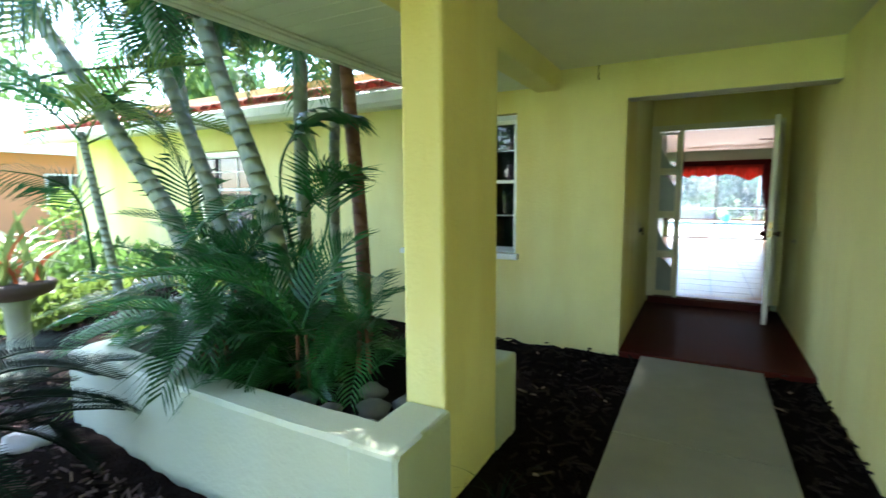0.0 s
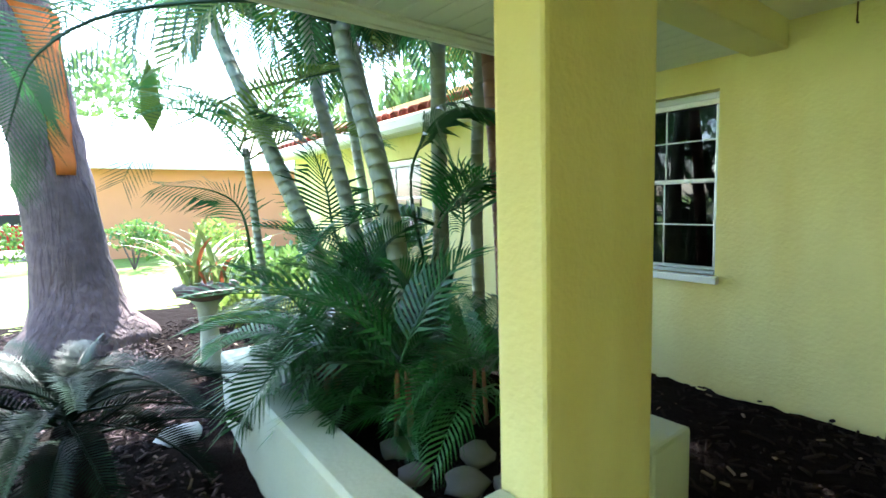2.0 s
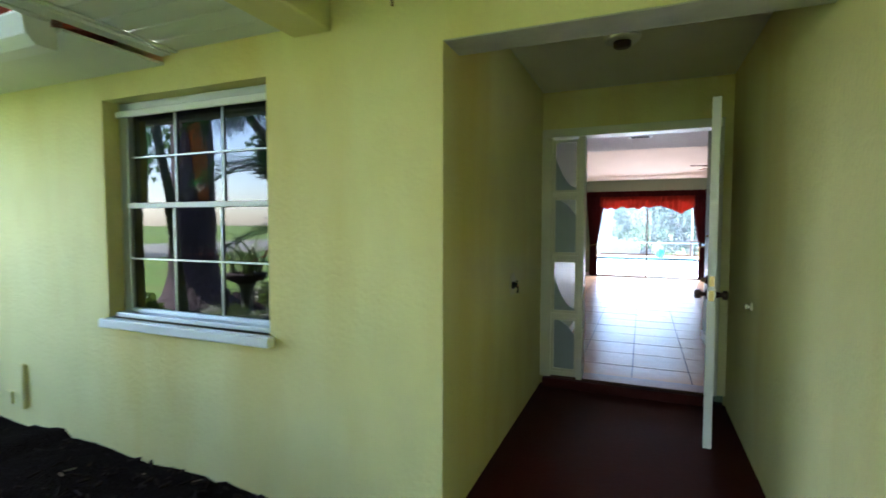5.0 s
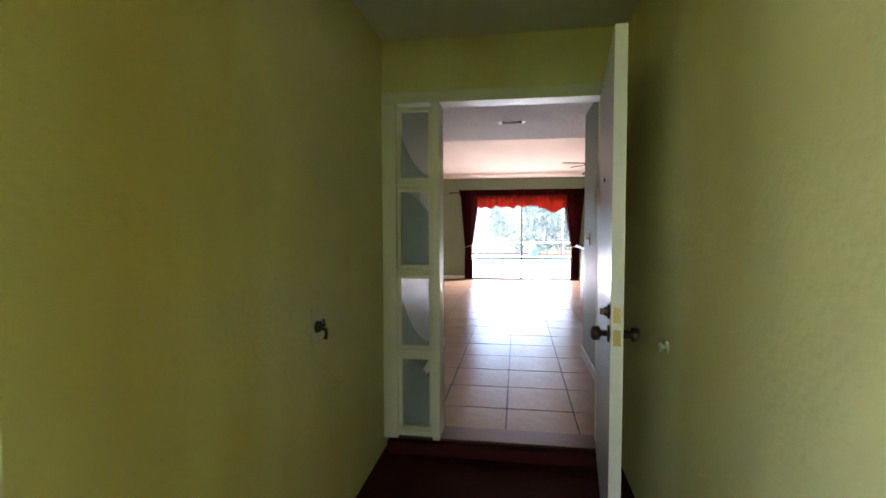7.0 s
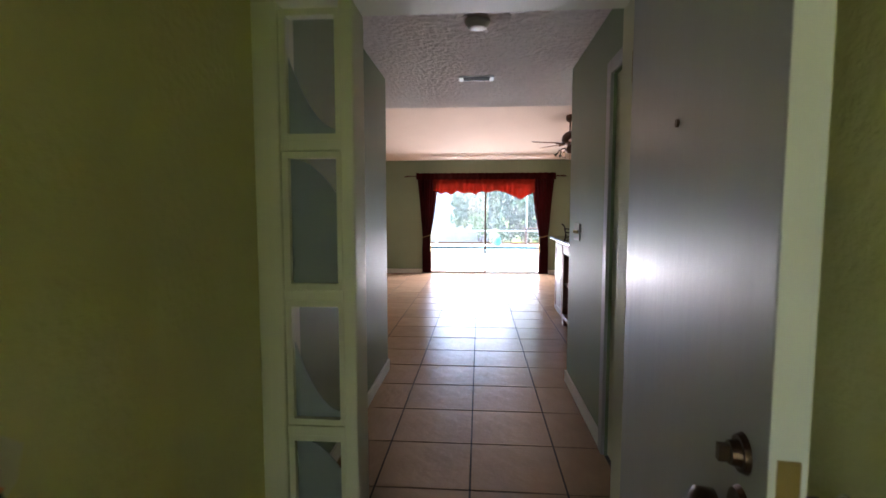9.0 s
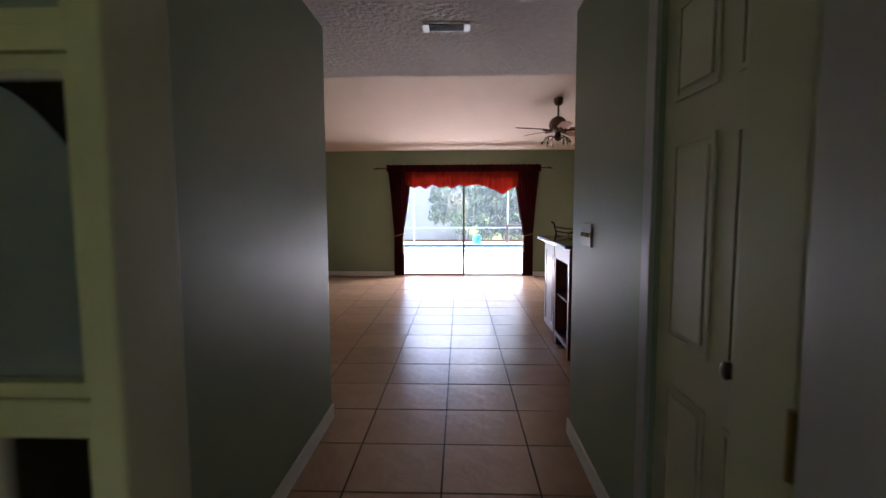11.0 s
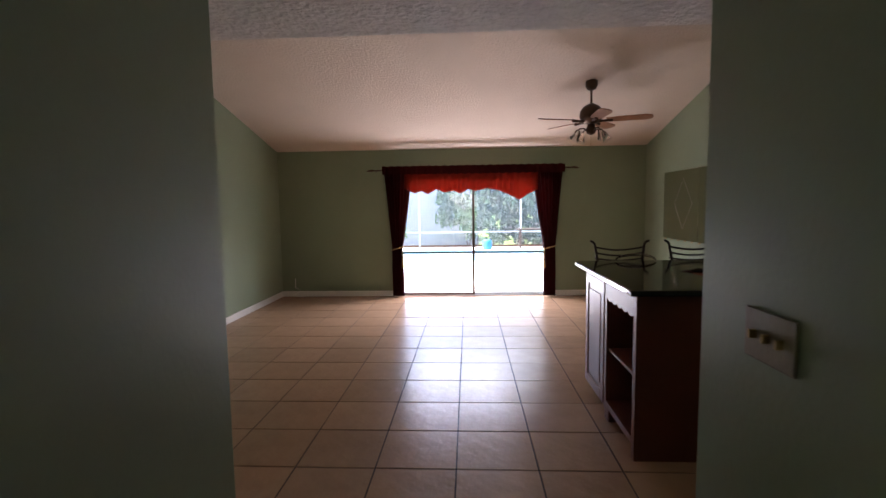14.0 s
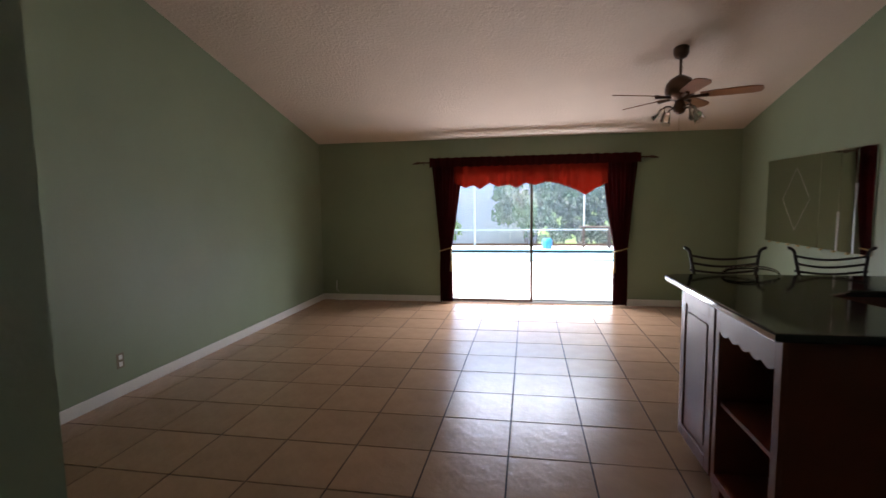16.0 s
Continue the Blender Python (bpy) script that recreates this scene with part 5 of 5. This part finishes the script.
tall = bpy.data.objects["areca_palm.002"]
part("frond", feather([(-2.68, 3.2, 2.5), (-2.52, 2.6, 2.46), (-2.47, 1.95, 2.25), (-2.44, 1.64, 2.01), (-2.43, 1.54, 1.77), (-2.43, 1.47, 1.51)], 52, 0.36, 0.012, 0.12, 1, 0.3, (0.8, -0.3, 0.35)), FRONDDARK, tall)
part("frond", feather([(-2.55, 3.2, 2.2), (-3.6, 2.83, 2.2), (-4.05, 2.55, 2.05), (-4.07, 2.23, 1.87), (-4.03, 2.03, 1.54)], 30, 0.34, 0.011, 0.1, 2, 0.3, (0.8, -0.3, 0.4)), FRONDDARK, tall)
part("frond", feather([(-2.85, 3.2, 3.2), (-3.1, 2.8, 3.1), (-3.3, 2.5, 2.8), (-3.4, 2.4, 2.45)], 34, 0.4, 0.024, 0.7, 6, 0.1), FROND, tall)
part("frond", feather([(-2.3, 3.62, 0.6), (-2.30, 3.45, 1.39), (-2.22, 3.51, 1.73), (-2.06, 3.59, 1.88), (-1.87, 3.71, 1.88)], 34, 0.44, 0.022, 0.75, 3, 0.42), FROND, lean)
part("frond", feather([(-2.28, 3.62, 0.5), (-2.12, 3.73, 1.11), (-2.18, 3.74, 1.5), (-2.23, 3.65, 1.74)], 28, 0.42, 0.022, 0.35, 4, 0.35), FROND, lean)
part("frond", feather([(-2.6, 3.5, 0.4), (-2.82, 3.18, 1.04), (-2.91, 3.14, 1.45), (-2.98, 3.04, 1.78), (-3.05, 2.82, 1.95)], 34, 0.42, 0.024, 0.6, 5, 0.35), FROND, lean)
part("frond", feather([(-3.5, 2.78, 0.75), (-3.47, 2.72, 1.26), (-3.52, 2.55, 1.44), (-3.59, 2.23, 1.49)], 26, 0.32, 0.013, 0.6, 7, 0.3, (0.5, -0.2, 0.8)), FROND, side)
# fronds arching in over the mulch, high up
hp = empty("arching_palm", (-4.35, 0.55, GZ), "palm with long arching fronds beside the bed", "palm")
part("trunk", cane([(-4.35, 0.55, -0.2), (-4.4, 0.5, 1.5), (-4.6, 0.4, 3.1)], 0.06, 0.05, CANE), CANE, hp, smooth=True)
torn = bmesh.new()
strap_pts = [(-4.33, 2.30, 2.55), (-4.30, 2.24, 2.35), (-4.33, 2.22, 2.1), (-4.36, 2.30, 1.95), (-4.34, 2.38, 2.12), (-4.33, 2.36, 2.38)]
torn.faces.new([torn.verts.new(p) for p in strap_pts])
bmesh.ops.solidify(torn, geom=torn.faces[:], thickness=0.003)
tube(torn, [(-4.6, 0.4, 3.1), (-4.5, 1.4, 3.05), (-4.33, 2.3, 2.55)], 0.008, 6)
part("hanging_leaf", torn, FRONDY, hp, "broad hanging green leaf")
put_fronds(hp, (-4.6, 0.4, 3.1), ARECA, 10, rp, (-40, 25), (1.1, 1.5))

sg = empty("sago_palm", (-2.62, 1.58, GZ), "dark green sago palm with stiff feathery leaves", "sago palm")
part("trunk", tube(bmesh.new(), [(-2.62, 1.58, -0.2), (-2.62, 1.58, 0.0), (-2.62, 1.58, 0.22), (-2.62, 1.58, 0.3)], [0.16, 0.19, 0.15, 0.05], 14), SAGOTRUNK, sg)
put_fronds(sg, (-2.62, 1.58, 0.27), SAGOM, 30, rp, (-30, 36), (0.8, 1.1))
sg2 = empty("sago_palm", (-3.5, 0.5, GZ), "dark low sago palm beside the walk", "sago palm")
part("trunk", tube(bmesh.new(), [(-3.5, 0.5, -0.2), (-3.5, 0.5, 0.0), (-3.5, 0.5, 0.1)], [0.13, 0.14, 0.05], 12), SAGOTRUNK, sg2)
put_fronds(sg2, (-3.5, 0.5, 0.08), SAGOM, 12, rp, (-20, 20), (0.5, 0.7))

# grass tufts by the planter corner
def grass_tuft(x, y, n, h, seed):
    rnd = random.Random(seed)
    bm = bmesh.new()
    for _ in range(n):
        a, l = rnd.uniform(0, 6.28), h * rnd.uniform(0.6, 1.2)
        d = Vector((math.cos(a), math.sin(a), 0))
        s = Vector((-d.y, d.x, 0)) * 0.004
        p0 = Vector((x, y, GZ - 0.01)) + d * rnd.uniform(0, 0.03)
        prev = None
        for k in range(5):
            f = k / 4
            c = p0 + d * l * 0.6 * f * f + Vector((0, 0, l * (f - 0.45 * f * f)))
            cur = (bm.verts.new(c - s * (1 - f * 0.9)), bm.verts.new(c + s * (1 - f * 0.9)))
            if prev:
                bm.faces.new((prev[0], prev[1], cur[1], cur[0]))
            prev = cur
    return bm


for i, (x, y, n, h) in enumerate(((-0.42, 2.45, 14, 0.4), (-0.38, 2.85, 12, 0.35), (-0.85, 2.12, 10, 0.35), (-1.1, 2.1, 9, 0.3), (-0.15, 2.2, 8, 0.3), (1.0, 3.2, 6, 0.15))):
    thing("grass_tuft", grass_tuft(x, y, n, h, i), SAGO, "thin dark strappy grass tuft at the planter foot", "grass", group="tufts by the planter")

# bromeliads in a pot on a pedestal
PX, PY = -4.3, 2.6
br = empty("potted_bromeliad", (PX, PY, GZ), "bromeliads in a dark bowl on a pale pedestal", "potted plant")
kb = lathe(bmesh.new(), PX, PY, [(0.16, -0.2), (0.15, -0.05), (0.09, 0.0), (0.075, 0.25), (0.085, 0.46), (0.14, 0.52)], 18)
part("pedestal", kb, CANE, br, "mossy pale pedestal", smooth=True)
kb = lathe(bmesh.new(), PX, PY, [(0.12, 0.52), (0.24, 0.57), (0.27, 0.64), (0.25, 0.66), (0.1, 0.66)], 22)
part("bowl", kb, CLAY, br, smooth=True)


def strap_leaf(bm, p, az, l, w, lift, bend):
    d = Vector((math.cos(az), math.sin(az), 0))
    s = Vector((-d.y, d.x, 0))
    prev = None
    for k in range(7):
        f = k / 6
        c = Vector(p) + d * l * (0.25 * f + 0.45 * f * f) + Vector((0, 0, l * (lift * f - bend * f * f)))
        ww = w * (0.55 + 0.9 * f - 1.42 * f * f) + 0.002
        cur = (bm.verts.new(c - s * ww + Vector((0, 0, 0.2 * ww))), bm.verts.new(c), bm.verts.new(c + s * ww + Vector((0, 0, 0.2 * ww))))
        if prev:
            bm.faces.new((prev[0], prev[1], cur[1], cur[0]))
            bm.faces.new((prev[1], prev[2], cur[2], cur[1]))
        prev = cur


rb = random.Random(3)
for k in range(46):
    bm = bmesh.new()
    cx, cy = PX + rb.uniform(-0.16, 0.16), PY + rb.uniform(-0.16, 0.16)
    strap_leaf(bm, (cx, cy, 0.64), rb.uniform(0, 6.28), rb.uniform(0.45, 0.85), rb.uniform(0.018, 0.032), rb.uniform(0.7, 1.15), rb.uniform(0.2, 0.6))
    part("leaf", bm, BROMRED if k % 11 == 0 else BROM, br, smooth=True)


# ---- trees ----
def leaf_crown(bm, centers, count, size, rnd):
    for _ in range(count):
        c, r = rnd.choice(centers)
        v = Vector((rnd.gauss(0, 1), rnd.gauss(0, 1), rnd.gauss(0, 1))).normalized() * r * rnd.uniform(0.55, 1.05)
        p = Vector(c) + Vector((v.x, v.y, v.z * 0.75))
        q = Euler((rnd.uniform(0, 6.3), rnd.uniform(0, 6.3), rnd.uniform(0, 6.3)))
        s = size * rnd.uniform(0.6, 1.3)
        m = q.to_matrix()
        a, b, c2, d = (bm.verts.new(p + m @ Vector(w) * s) for w in ((-0.5, 0, 0), (0, 0.24, 0.05), (0.5, 0, 0), (0, -0.24, 0.05)))
        bm.faces.new((a, b, c2, d))
    return bm


def trunk_mesh(pts, radii, seg=18, rough=0.06, seed=0):
    bm = bmesh.new()
    tube(bm, pts, radii, seg)
    for v in bm.verts:
        v.co += Vector((noise.noise(v.co * 3 + Vector((seed, 0, 0))), noise.noise(v.co * 3 + Vector((0, seed, 9))), 0)) * rough
    return bm


TX, TY = -6.25, 1.75
bt = empty("shade_tree", (TX, TY, GZ), "big grey-brown tree trunk with an orange bare patch", "tree")
n = 26
tp = [(TX - 0.12 * (k / n) * 5, TY - 0.1 * k / n * 3 - 0.25 * (k / n) ** 2, -0.3 + 5.6 * k / n) for k in range(n + 1)]
tr_ = [0.36 + 0.42 * math.exp(-3.2 * max(0, 5.6 * k / n - 0.15)) - 0.06 * k / n for k in range(n + 1)]
tb = trunk_mesh(tp, tr_, 40, 0.05)
part("trunk", tb, BARK, bt, smooth=True)
for k, (dx, dy) in enumerate(((-2.4, -1.5), (1.2, -2.6), (-2.0, 2.0), (1.5, 0.8))):
    part("limb", trunk_mesh([tp[-1], (tp[-1][0] + dx * 0.4, tp[-1][1] + dy * 0.4, 6.3), (tp[-1][0] + dx, tp[-1][1] + dy, 7.6)], [0.28, 0.2, 0.08], 12, 0.04, k), BARK, bt, smooth=True)
rt = random.Random(12)
cb = leaf_crown(bmesh.new(), [((TX + dx, TY + dy, 7.8 + dz), 1.5) for dx, dy, dz in ((-2.5, -1.6, 0), (1.3, -2.6, 0.2), (-2.0, 2.0, 0.3), (0, 0, 1.5))], 1000, 0.3, rt)
part("crown", cb, LEAF, bt)
# orange patch, a thin curved scar on the bark
kb = bmesh.new()
rows = []
for j in range(15):
    f = j / 14
    z = 1.70 + 1.75 * f
    k = min(n, int((z + 0.3) / 5.6 * n))
    cx, cy, rr = tp[k][0], tp[k][1], tr_[k] + 0.045
    half = 0.22 + 0.06 * math.sin(f * 5) + 0.6 * f * f * f
    mid = radians(16) + 0.30 * f
    rows.append([kb.verts.new((cx + rr * math.cos(mid + half * (i / 4 - 1)), cy + rr * math.sin(mid + half * (i / 4 - 1)), z + 0.05 * noise.noise((i, j, 2)))) for i in range(9)])
for r0, r1 in zip(rows, rows[1:]):
    for i in range(8):
        kb.faces.new((r0[i], r0[i + 1], r1[i + 1], r1[i]))
bmesh.ops.solidify(kb, geom=kb.faces[:], thickness=0.04)
part("bare_patch", kb, BAREWOOD, bt, "orange bare wood patch", smooth=True)


def yard_tree(x, y, h, r, seed, leaves=1500, size=0.4):
    rnd = random.Random(seed)
    e = empty("yard_tree", (x, y, -0.24), "leafy green yard tree", "tree", "trees of the street")
    part("trunk", trunk_mesh([(x, y, -0.4), (x + 0.1, y, h * 0.3), (x + 0.2, y + 0.1, h * 0.6)], [0.25, 0.18, 0.1], 12, 0.04, seed), BARK, e, smooth=True)
    cs = [((x + rnd.uniform(-r, r) * 0.7, y + rnd.uniform(-r, r) * 0.7, h * rnd.uniform(0.55, 0.95)), r * rnd.uniform(0.35, 0.6)) for _ in range(9)]
    part("crown", leaf_crown(bmesh.new(), cs, leaves, size, rnd), LEAF, e)


for i, (x, y, h, r) in enumerate(((-23, 12, 7.5, 3.5), (-27, 3, 8.5, 4), (-25, -9, 8, 4), (-7.5, -11, 7, 3.2), (-1.5, -14, 8, 3.6), (-15, -16, 9, 4.5), (6, -18, 9, 4), (-10, 10.5, 6.5, 2.0), (-11, -8, 6, 3), (-4.5, -10, 6.5, 3), (-9, -15, 8, 4), (2, -10, 6, 2.8))):
    yard_tree(x, y, h, r, 60 + i)


def shrub(name, x, y, z, r, h, count, seed, label, size=0.12, material=LEAF):
    rnd = random.Random(seed)
    e = empty(name, (x, y, z), label, "shrub", "garden shrubs")
    sb_ = bmesh.new()
    for k in range(6):
        a = k * 1.05
        tube(sb_, [(x, y, z - 0.05), (x + 0.4 * r * math.cos(a), y + 0.4 * r * math.sin(a), z + 0.7 * h)], [0.02, 0.008], 6)
    part("stem", sb_, BARK, e)
    cs = [((x + rnd.uniform(-0.6, 0.6) * r, y + rnd.uniform(-0.6, 0.6) * r, z + h * rnd.uniform(0.35, 0.85)), 0.45 * r) for _ in range(7)]
    part("foliage", leaf_crown(bmesh.new(), cs, count, size, rnd), material, e)


shrub("shrub", -4.55, 4.55, GZ, 0.55, 1.35, 260, 5, "open leafy shrub against the yellow wall", 0.16)
shrub("shrub", -5.6, 4.4, GZ, 0.7, 0.9, 420, 6, "low green shrub by the yellow wall", 0.14)
shrub("shrub", -4.0, 4.75, GZ, 0.35, 0.45, 260, 61, "low dark shrub on the mulch", 0.1)
for i, (x, y, r, h) in enumerate(((-6.6, 3.6, 0.7, 0.9), (-5.6, 3.4, 0.55, 0.75), (-7.8, 4.4, 0.8, 1.0), (-13.2, 5.0, 0.9, 1.3), (-14.5, 3.0, 1.0, 1.5), (-15.5, 8.0, 1.3, 1.9), (-16.5, 1.0, 1.0, 1.2), (-16.3, 11.0, 1.2, 2.2), (-11, 8.0, 1.2, 1.6))):
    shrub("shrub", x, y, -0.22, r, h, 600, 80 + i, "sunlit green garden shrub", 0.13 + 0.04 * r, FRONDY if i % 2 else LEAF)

# ---- neighbouring house, drive and car ----
nb = empty("neighbour_house", (-20, 8, -0.24), "long orange stucco neighbour house with a pale roof", "house")
part("wall", boxes((-24, -18, 2.2, 26, -0.3, 2.75)), ORANGE, nb)
part("roof", prism(bmesh.new(), [(-17.2, 2.7), (-21.0, 4.6), (-24.8, 2.7), (-24.8, 2.6), (-17.2, 2.6)], "y", 1.4, 27), ROOFPALE, nb, "pale sunlit tile roof")
part("fascia", boxes((-17.2, -17.12, 1.4, 27, 2.55, 2.75)), WHITE, nb)
for y in (8.5, 15.5):
    wdw = part("window", boxes((-17.99, -17.93, y, y + 1.4, 0.7, 2.0)), WHITEALU, nb)
    part("pane", boxes((-17.93, -17.92, y + 0.06, y + 0.66, 0.76, 1.94), (-17.93, -17.92, y + 0.74, y + 1.34, 0.76, 1.94)), WINGLASS, wdw)
thing("road", boxes((-34, -20, -60, 1.2, -0.3, -0.225), (-34, 40, -30, -24, -0.3, -0.22)), CONCRETE, "pale concrete driveway and street", "road", "structure")
car = empty("car", (-21.5, -0.2, -0.225), "dark red parked sedan on the driveway", "car")
cb2 = prism(bmesh.new(), [(-2.2, 0.2), (-2.25, 0.6), (-1.6, 0.82), (-0.9, 0.9), (-0.3, 1.32), (0.9, 1.34), (1.6, 0.95), (2.2, 0.85), (2.25, 0.3), (2.1, 0.15), (-2.0, 0.12)], "x", -22.3, -20.7)
bmesh.ops.translate(cb2, verts=cb2.verts[:], vec=(0, -0.2, -0.05))
bmesh.ops.bevel(cb2, geom=cb2.edges[:], offset=0.06, segments=2, affect="EDGES", profile=0.5)
part("body", cb2, CARRED, car, smooth=False)
part("side_window", prism(bmesh.new(), [(-0.75, 0.88), (-0.3, 1.22), (0.85, 1.24), (1.2, 0.9)], "x", -20.71, -20.69), BLACK, car)
for y in (-1.55, 1.25):
    for x0, x1 in ((-20.9, -20.66), (-22.34, -22.1)):
        kb = bmesh.new()
        tube(kb, [(x0, y, 0.1), (x1, y, 0.1)], 0.32, 22)
        wh = part("tyre", kb, RUBBER, car)
        kb = bmesh.new()
        tube(kb, [(x0 - 0.01, y, 0.1), (x1 + 0.01, y, 0.1)], 0.2, 12)
        part("rim", kb, ALU, wh)

# ---- pool deck at the back ----
thing("pavement_deck", boxes((-14, 16, BACKY + 0.15, 21.7, -0.3, -0.03), (-14, -6.5, 21.7, 24.2, -0.3, -0.03), (7.5, 16, 21.7, 24.2, -0.3, -0.03), (-14, 16, 24.2, 26.0, -0.3, -0.03)), DECK, "bright white concrete pool deck", "pool deck", "structure")
pool = empty("pool", (0, 22.4, -0.15), "swimming pool with pale blue water", "pool", kind="structure")
part("water", boxes((-6.5, 7.5, 21.7, 24.2, -0.35, -0.14)), WATER, pool)
part("coping", boxes((-6.7, 7.7, 21.55, 21.7, -0.1, -0.005), (-6.7, 7.7, 24.2, 24.35, -0.1, -0.005), bevel=0.01), TEAL, pool)
cage = empty("pool_screen_enclosure", (0, 26, 0), "thin white framed pool screen enclosure", "screen enclosure")
for x in (-8.6, -4.9, -1.2, 2.5, 6.2, 9.9):
    part("post", boxes((x - 0.03, x + 0.03, 25.9, 25.96, -0.03, 3.2)), ALU, cage)
part("rail", boxes((-12, 13, 25.9, 25.96, 0.50, 0.545)), ALU, cage)
part("rail", boxes((-12, 13, 25.9, 25.96, 3.2, 3.28)), BRONZE, cage)
part("screen_mesh", boxes((-12, 13, 25.925, 25.93, 0.05, 3.2)), SCREEN, cage)
part("kick_plate", boxes((-12, 13, 25.91, 25.95, -0.03, 0.05)), BRONZE, cage)
hd = random.Random(77)
for i in range(14):
    x = 0.6 + i * 0.95
    shrub("hedge_shrub", x, 27.6 + hd.uniform(-0.3, 0.5), -0.24, 1.3, 2.9 + hd.uniform(-0.3, 0.8), 1500, 200 + i, "dense tall flowering hedge behind the pool", 0.26, HEDGELEAF)
for i in range(3):
    shrub("hedge_shrub", -4.5 + i * 1.1, 27.2, -0.24, 0.7, 1.3 + hd.uniform(-0.2, 0.5), 350, 240 + i, "low green plants by the white fence", 0.2, FRONDY)
for i in range(13):
    shrub("hedge_shrub", 0.9 + i * 0.95, 26.9 + hd.uniform(-0.2, 0.2), -0.24, 0.8, 1.15 + hd.uniform(-0.2, 0.25), 520, 260 + i, "low dark green shrubs under the tall hedge", 0.18, HEDGELEAF)
fw = empty("garden_wall", (-6, 29, -0.24), "pale lavender white garden wall and shed", "garden wall")
part("wall", boxes((-18, 1.0, 29.0, 29.2, -0.3, 2.5)), GREYWALL, fw)
part("shed", boxes((-14, -1.5, 31, 35, -0.3, 3.2)), GREYWALL, fw)
part("shed_roof", boxes((-14.4, -1.1, 30.6, 35.4, 3.2, 3.4)), ROOFPALE, fw)
tb_ = empty("patio_table", (2.8, 25.2, -0.03), "small weathered wooden patio table by the pool", "table")
part("top", boxes((2.3, 3.3, 24.95, 25.4, 0.62, 0.67)), CLAY, tb_)
for x in (2.38, 3.18):
    for y in (25.0, 25.3):
        part("leg", boxes((x, x + 0.05, y, y + 0.05, -0.03, 0.62)), CLAY, tb_)
thing("bucket", lathe(bmesh.new(), 1.25, 24.9, [(0.14, -0.03), (0.16, 0.03), (0.15, 0.26), (0.11, 0.3)], 16), mat("blue_plastic", (0.03, 0.2, 0.6), 0.4), "squat blue plastic bucket beside the pool", "bucket", smooth=True)
for i, (x, y, h, r) in enumerate(((4, 33, 8, 3.5), (10, 32, 9, 4), (-9, 38, 8, 4))):
    yard_tree(x, y, h, r, 90 + i, 1200, 0.5)

# ---- floor tiles ----
tile_bm = bmesh.new()
box(tile_bm, -0.227, 0.227, -0.227, 0.227, -0.012, 0.0)
full_tile = mesh_of("tile", tile_bm, TILE)
floor_ob = bpy.data.objects["floor"]
PITCH_X, PITCH_Y, OX, OY = 0.463, 0.4635, 0.518, 11.354
made = {}
rtile = random.Random(9)
for i in range(-8, 9):
    for j in range(-9, 12):
        xa, xb = OX + PITCH_X * i + 0.005, OX + PITCH_X * (i + 1) - 0.005
        ya, yb = OY + PITCH_Y * j + 0.005, OY + PITCH_Y * (j + 1) - 0.005
        lo_x, hi_x = (LX, RX) if ya > 9.4 else (HL, HR)
        lo_y = DOORY + 0.16 if ya < 9.4 else 7.0
        xa, xb, ya, yb = max(xa, lo_x), min(xb, hi_x), max(ya, lo_y), min(yb, BACKY + 0.02)
        if xb - xa < 0.02 or yb - ya < 0.02:
            continue
        o = new("tile", full_tile)
        o.parent = floor_ob
        o.matrix_basis = Matrix.LocRotScale(((xa + xb) / 2, (ya + yb) / 2, rtile.uniform(-0.0008, 0.0008)), Euler((0, 0, 0)), ((xb - xa) / 0.454, (yb - ya) / 0.454, 1))
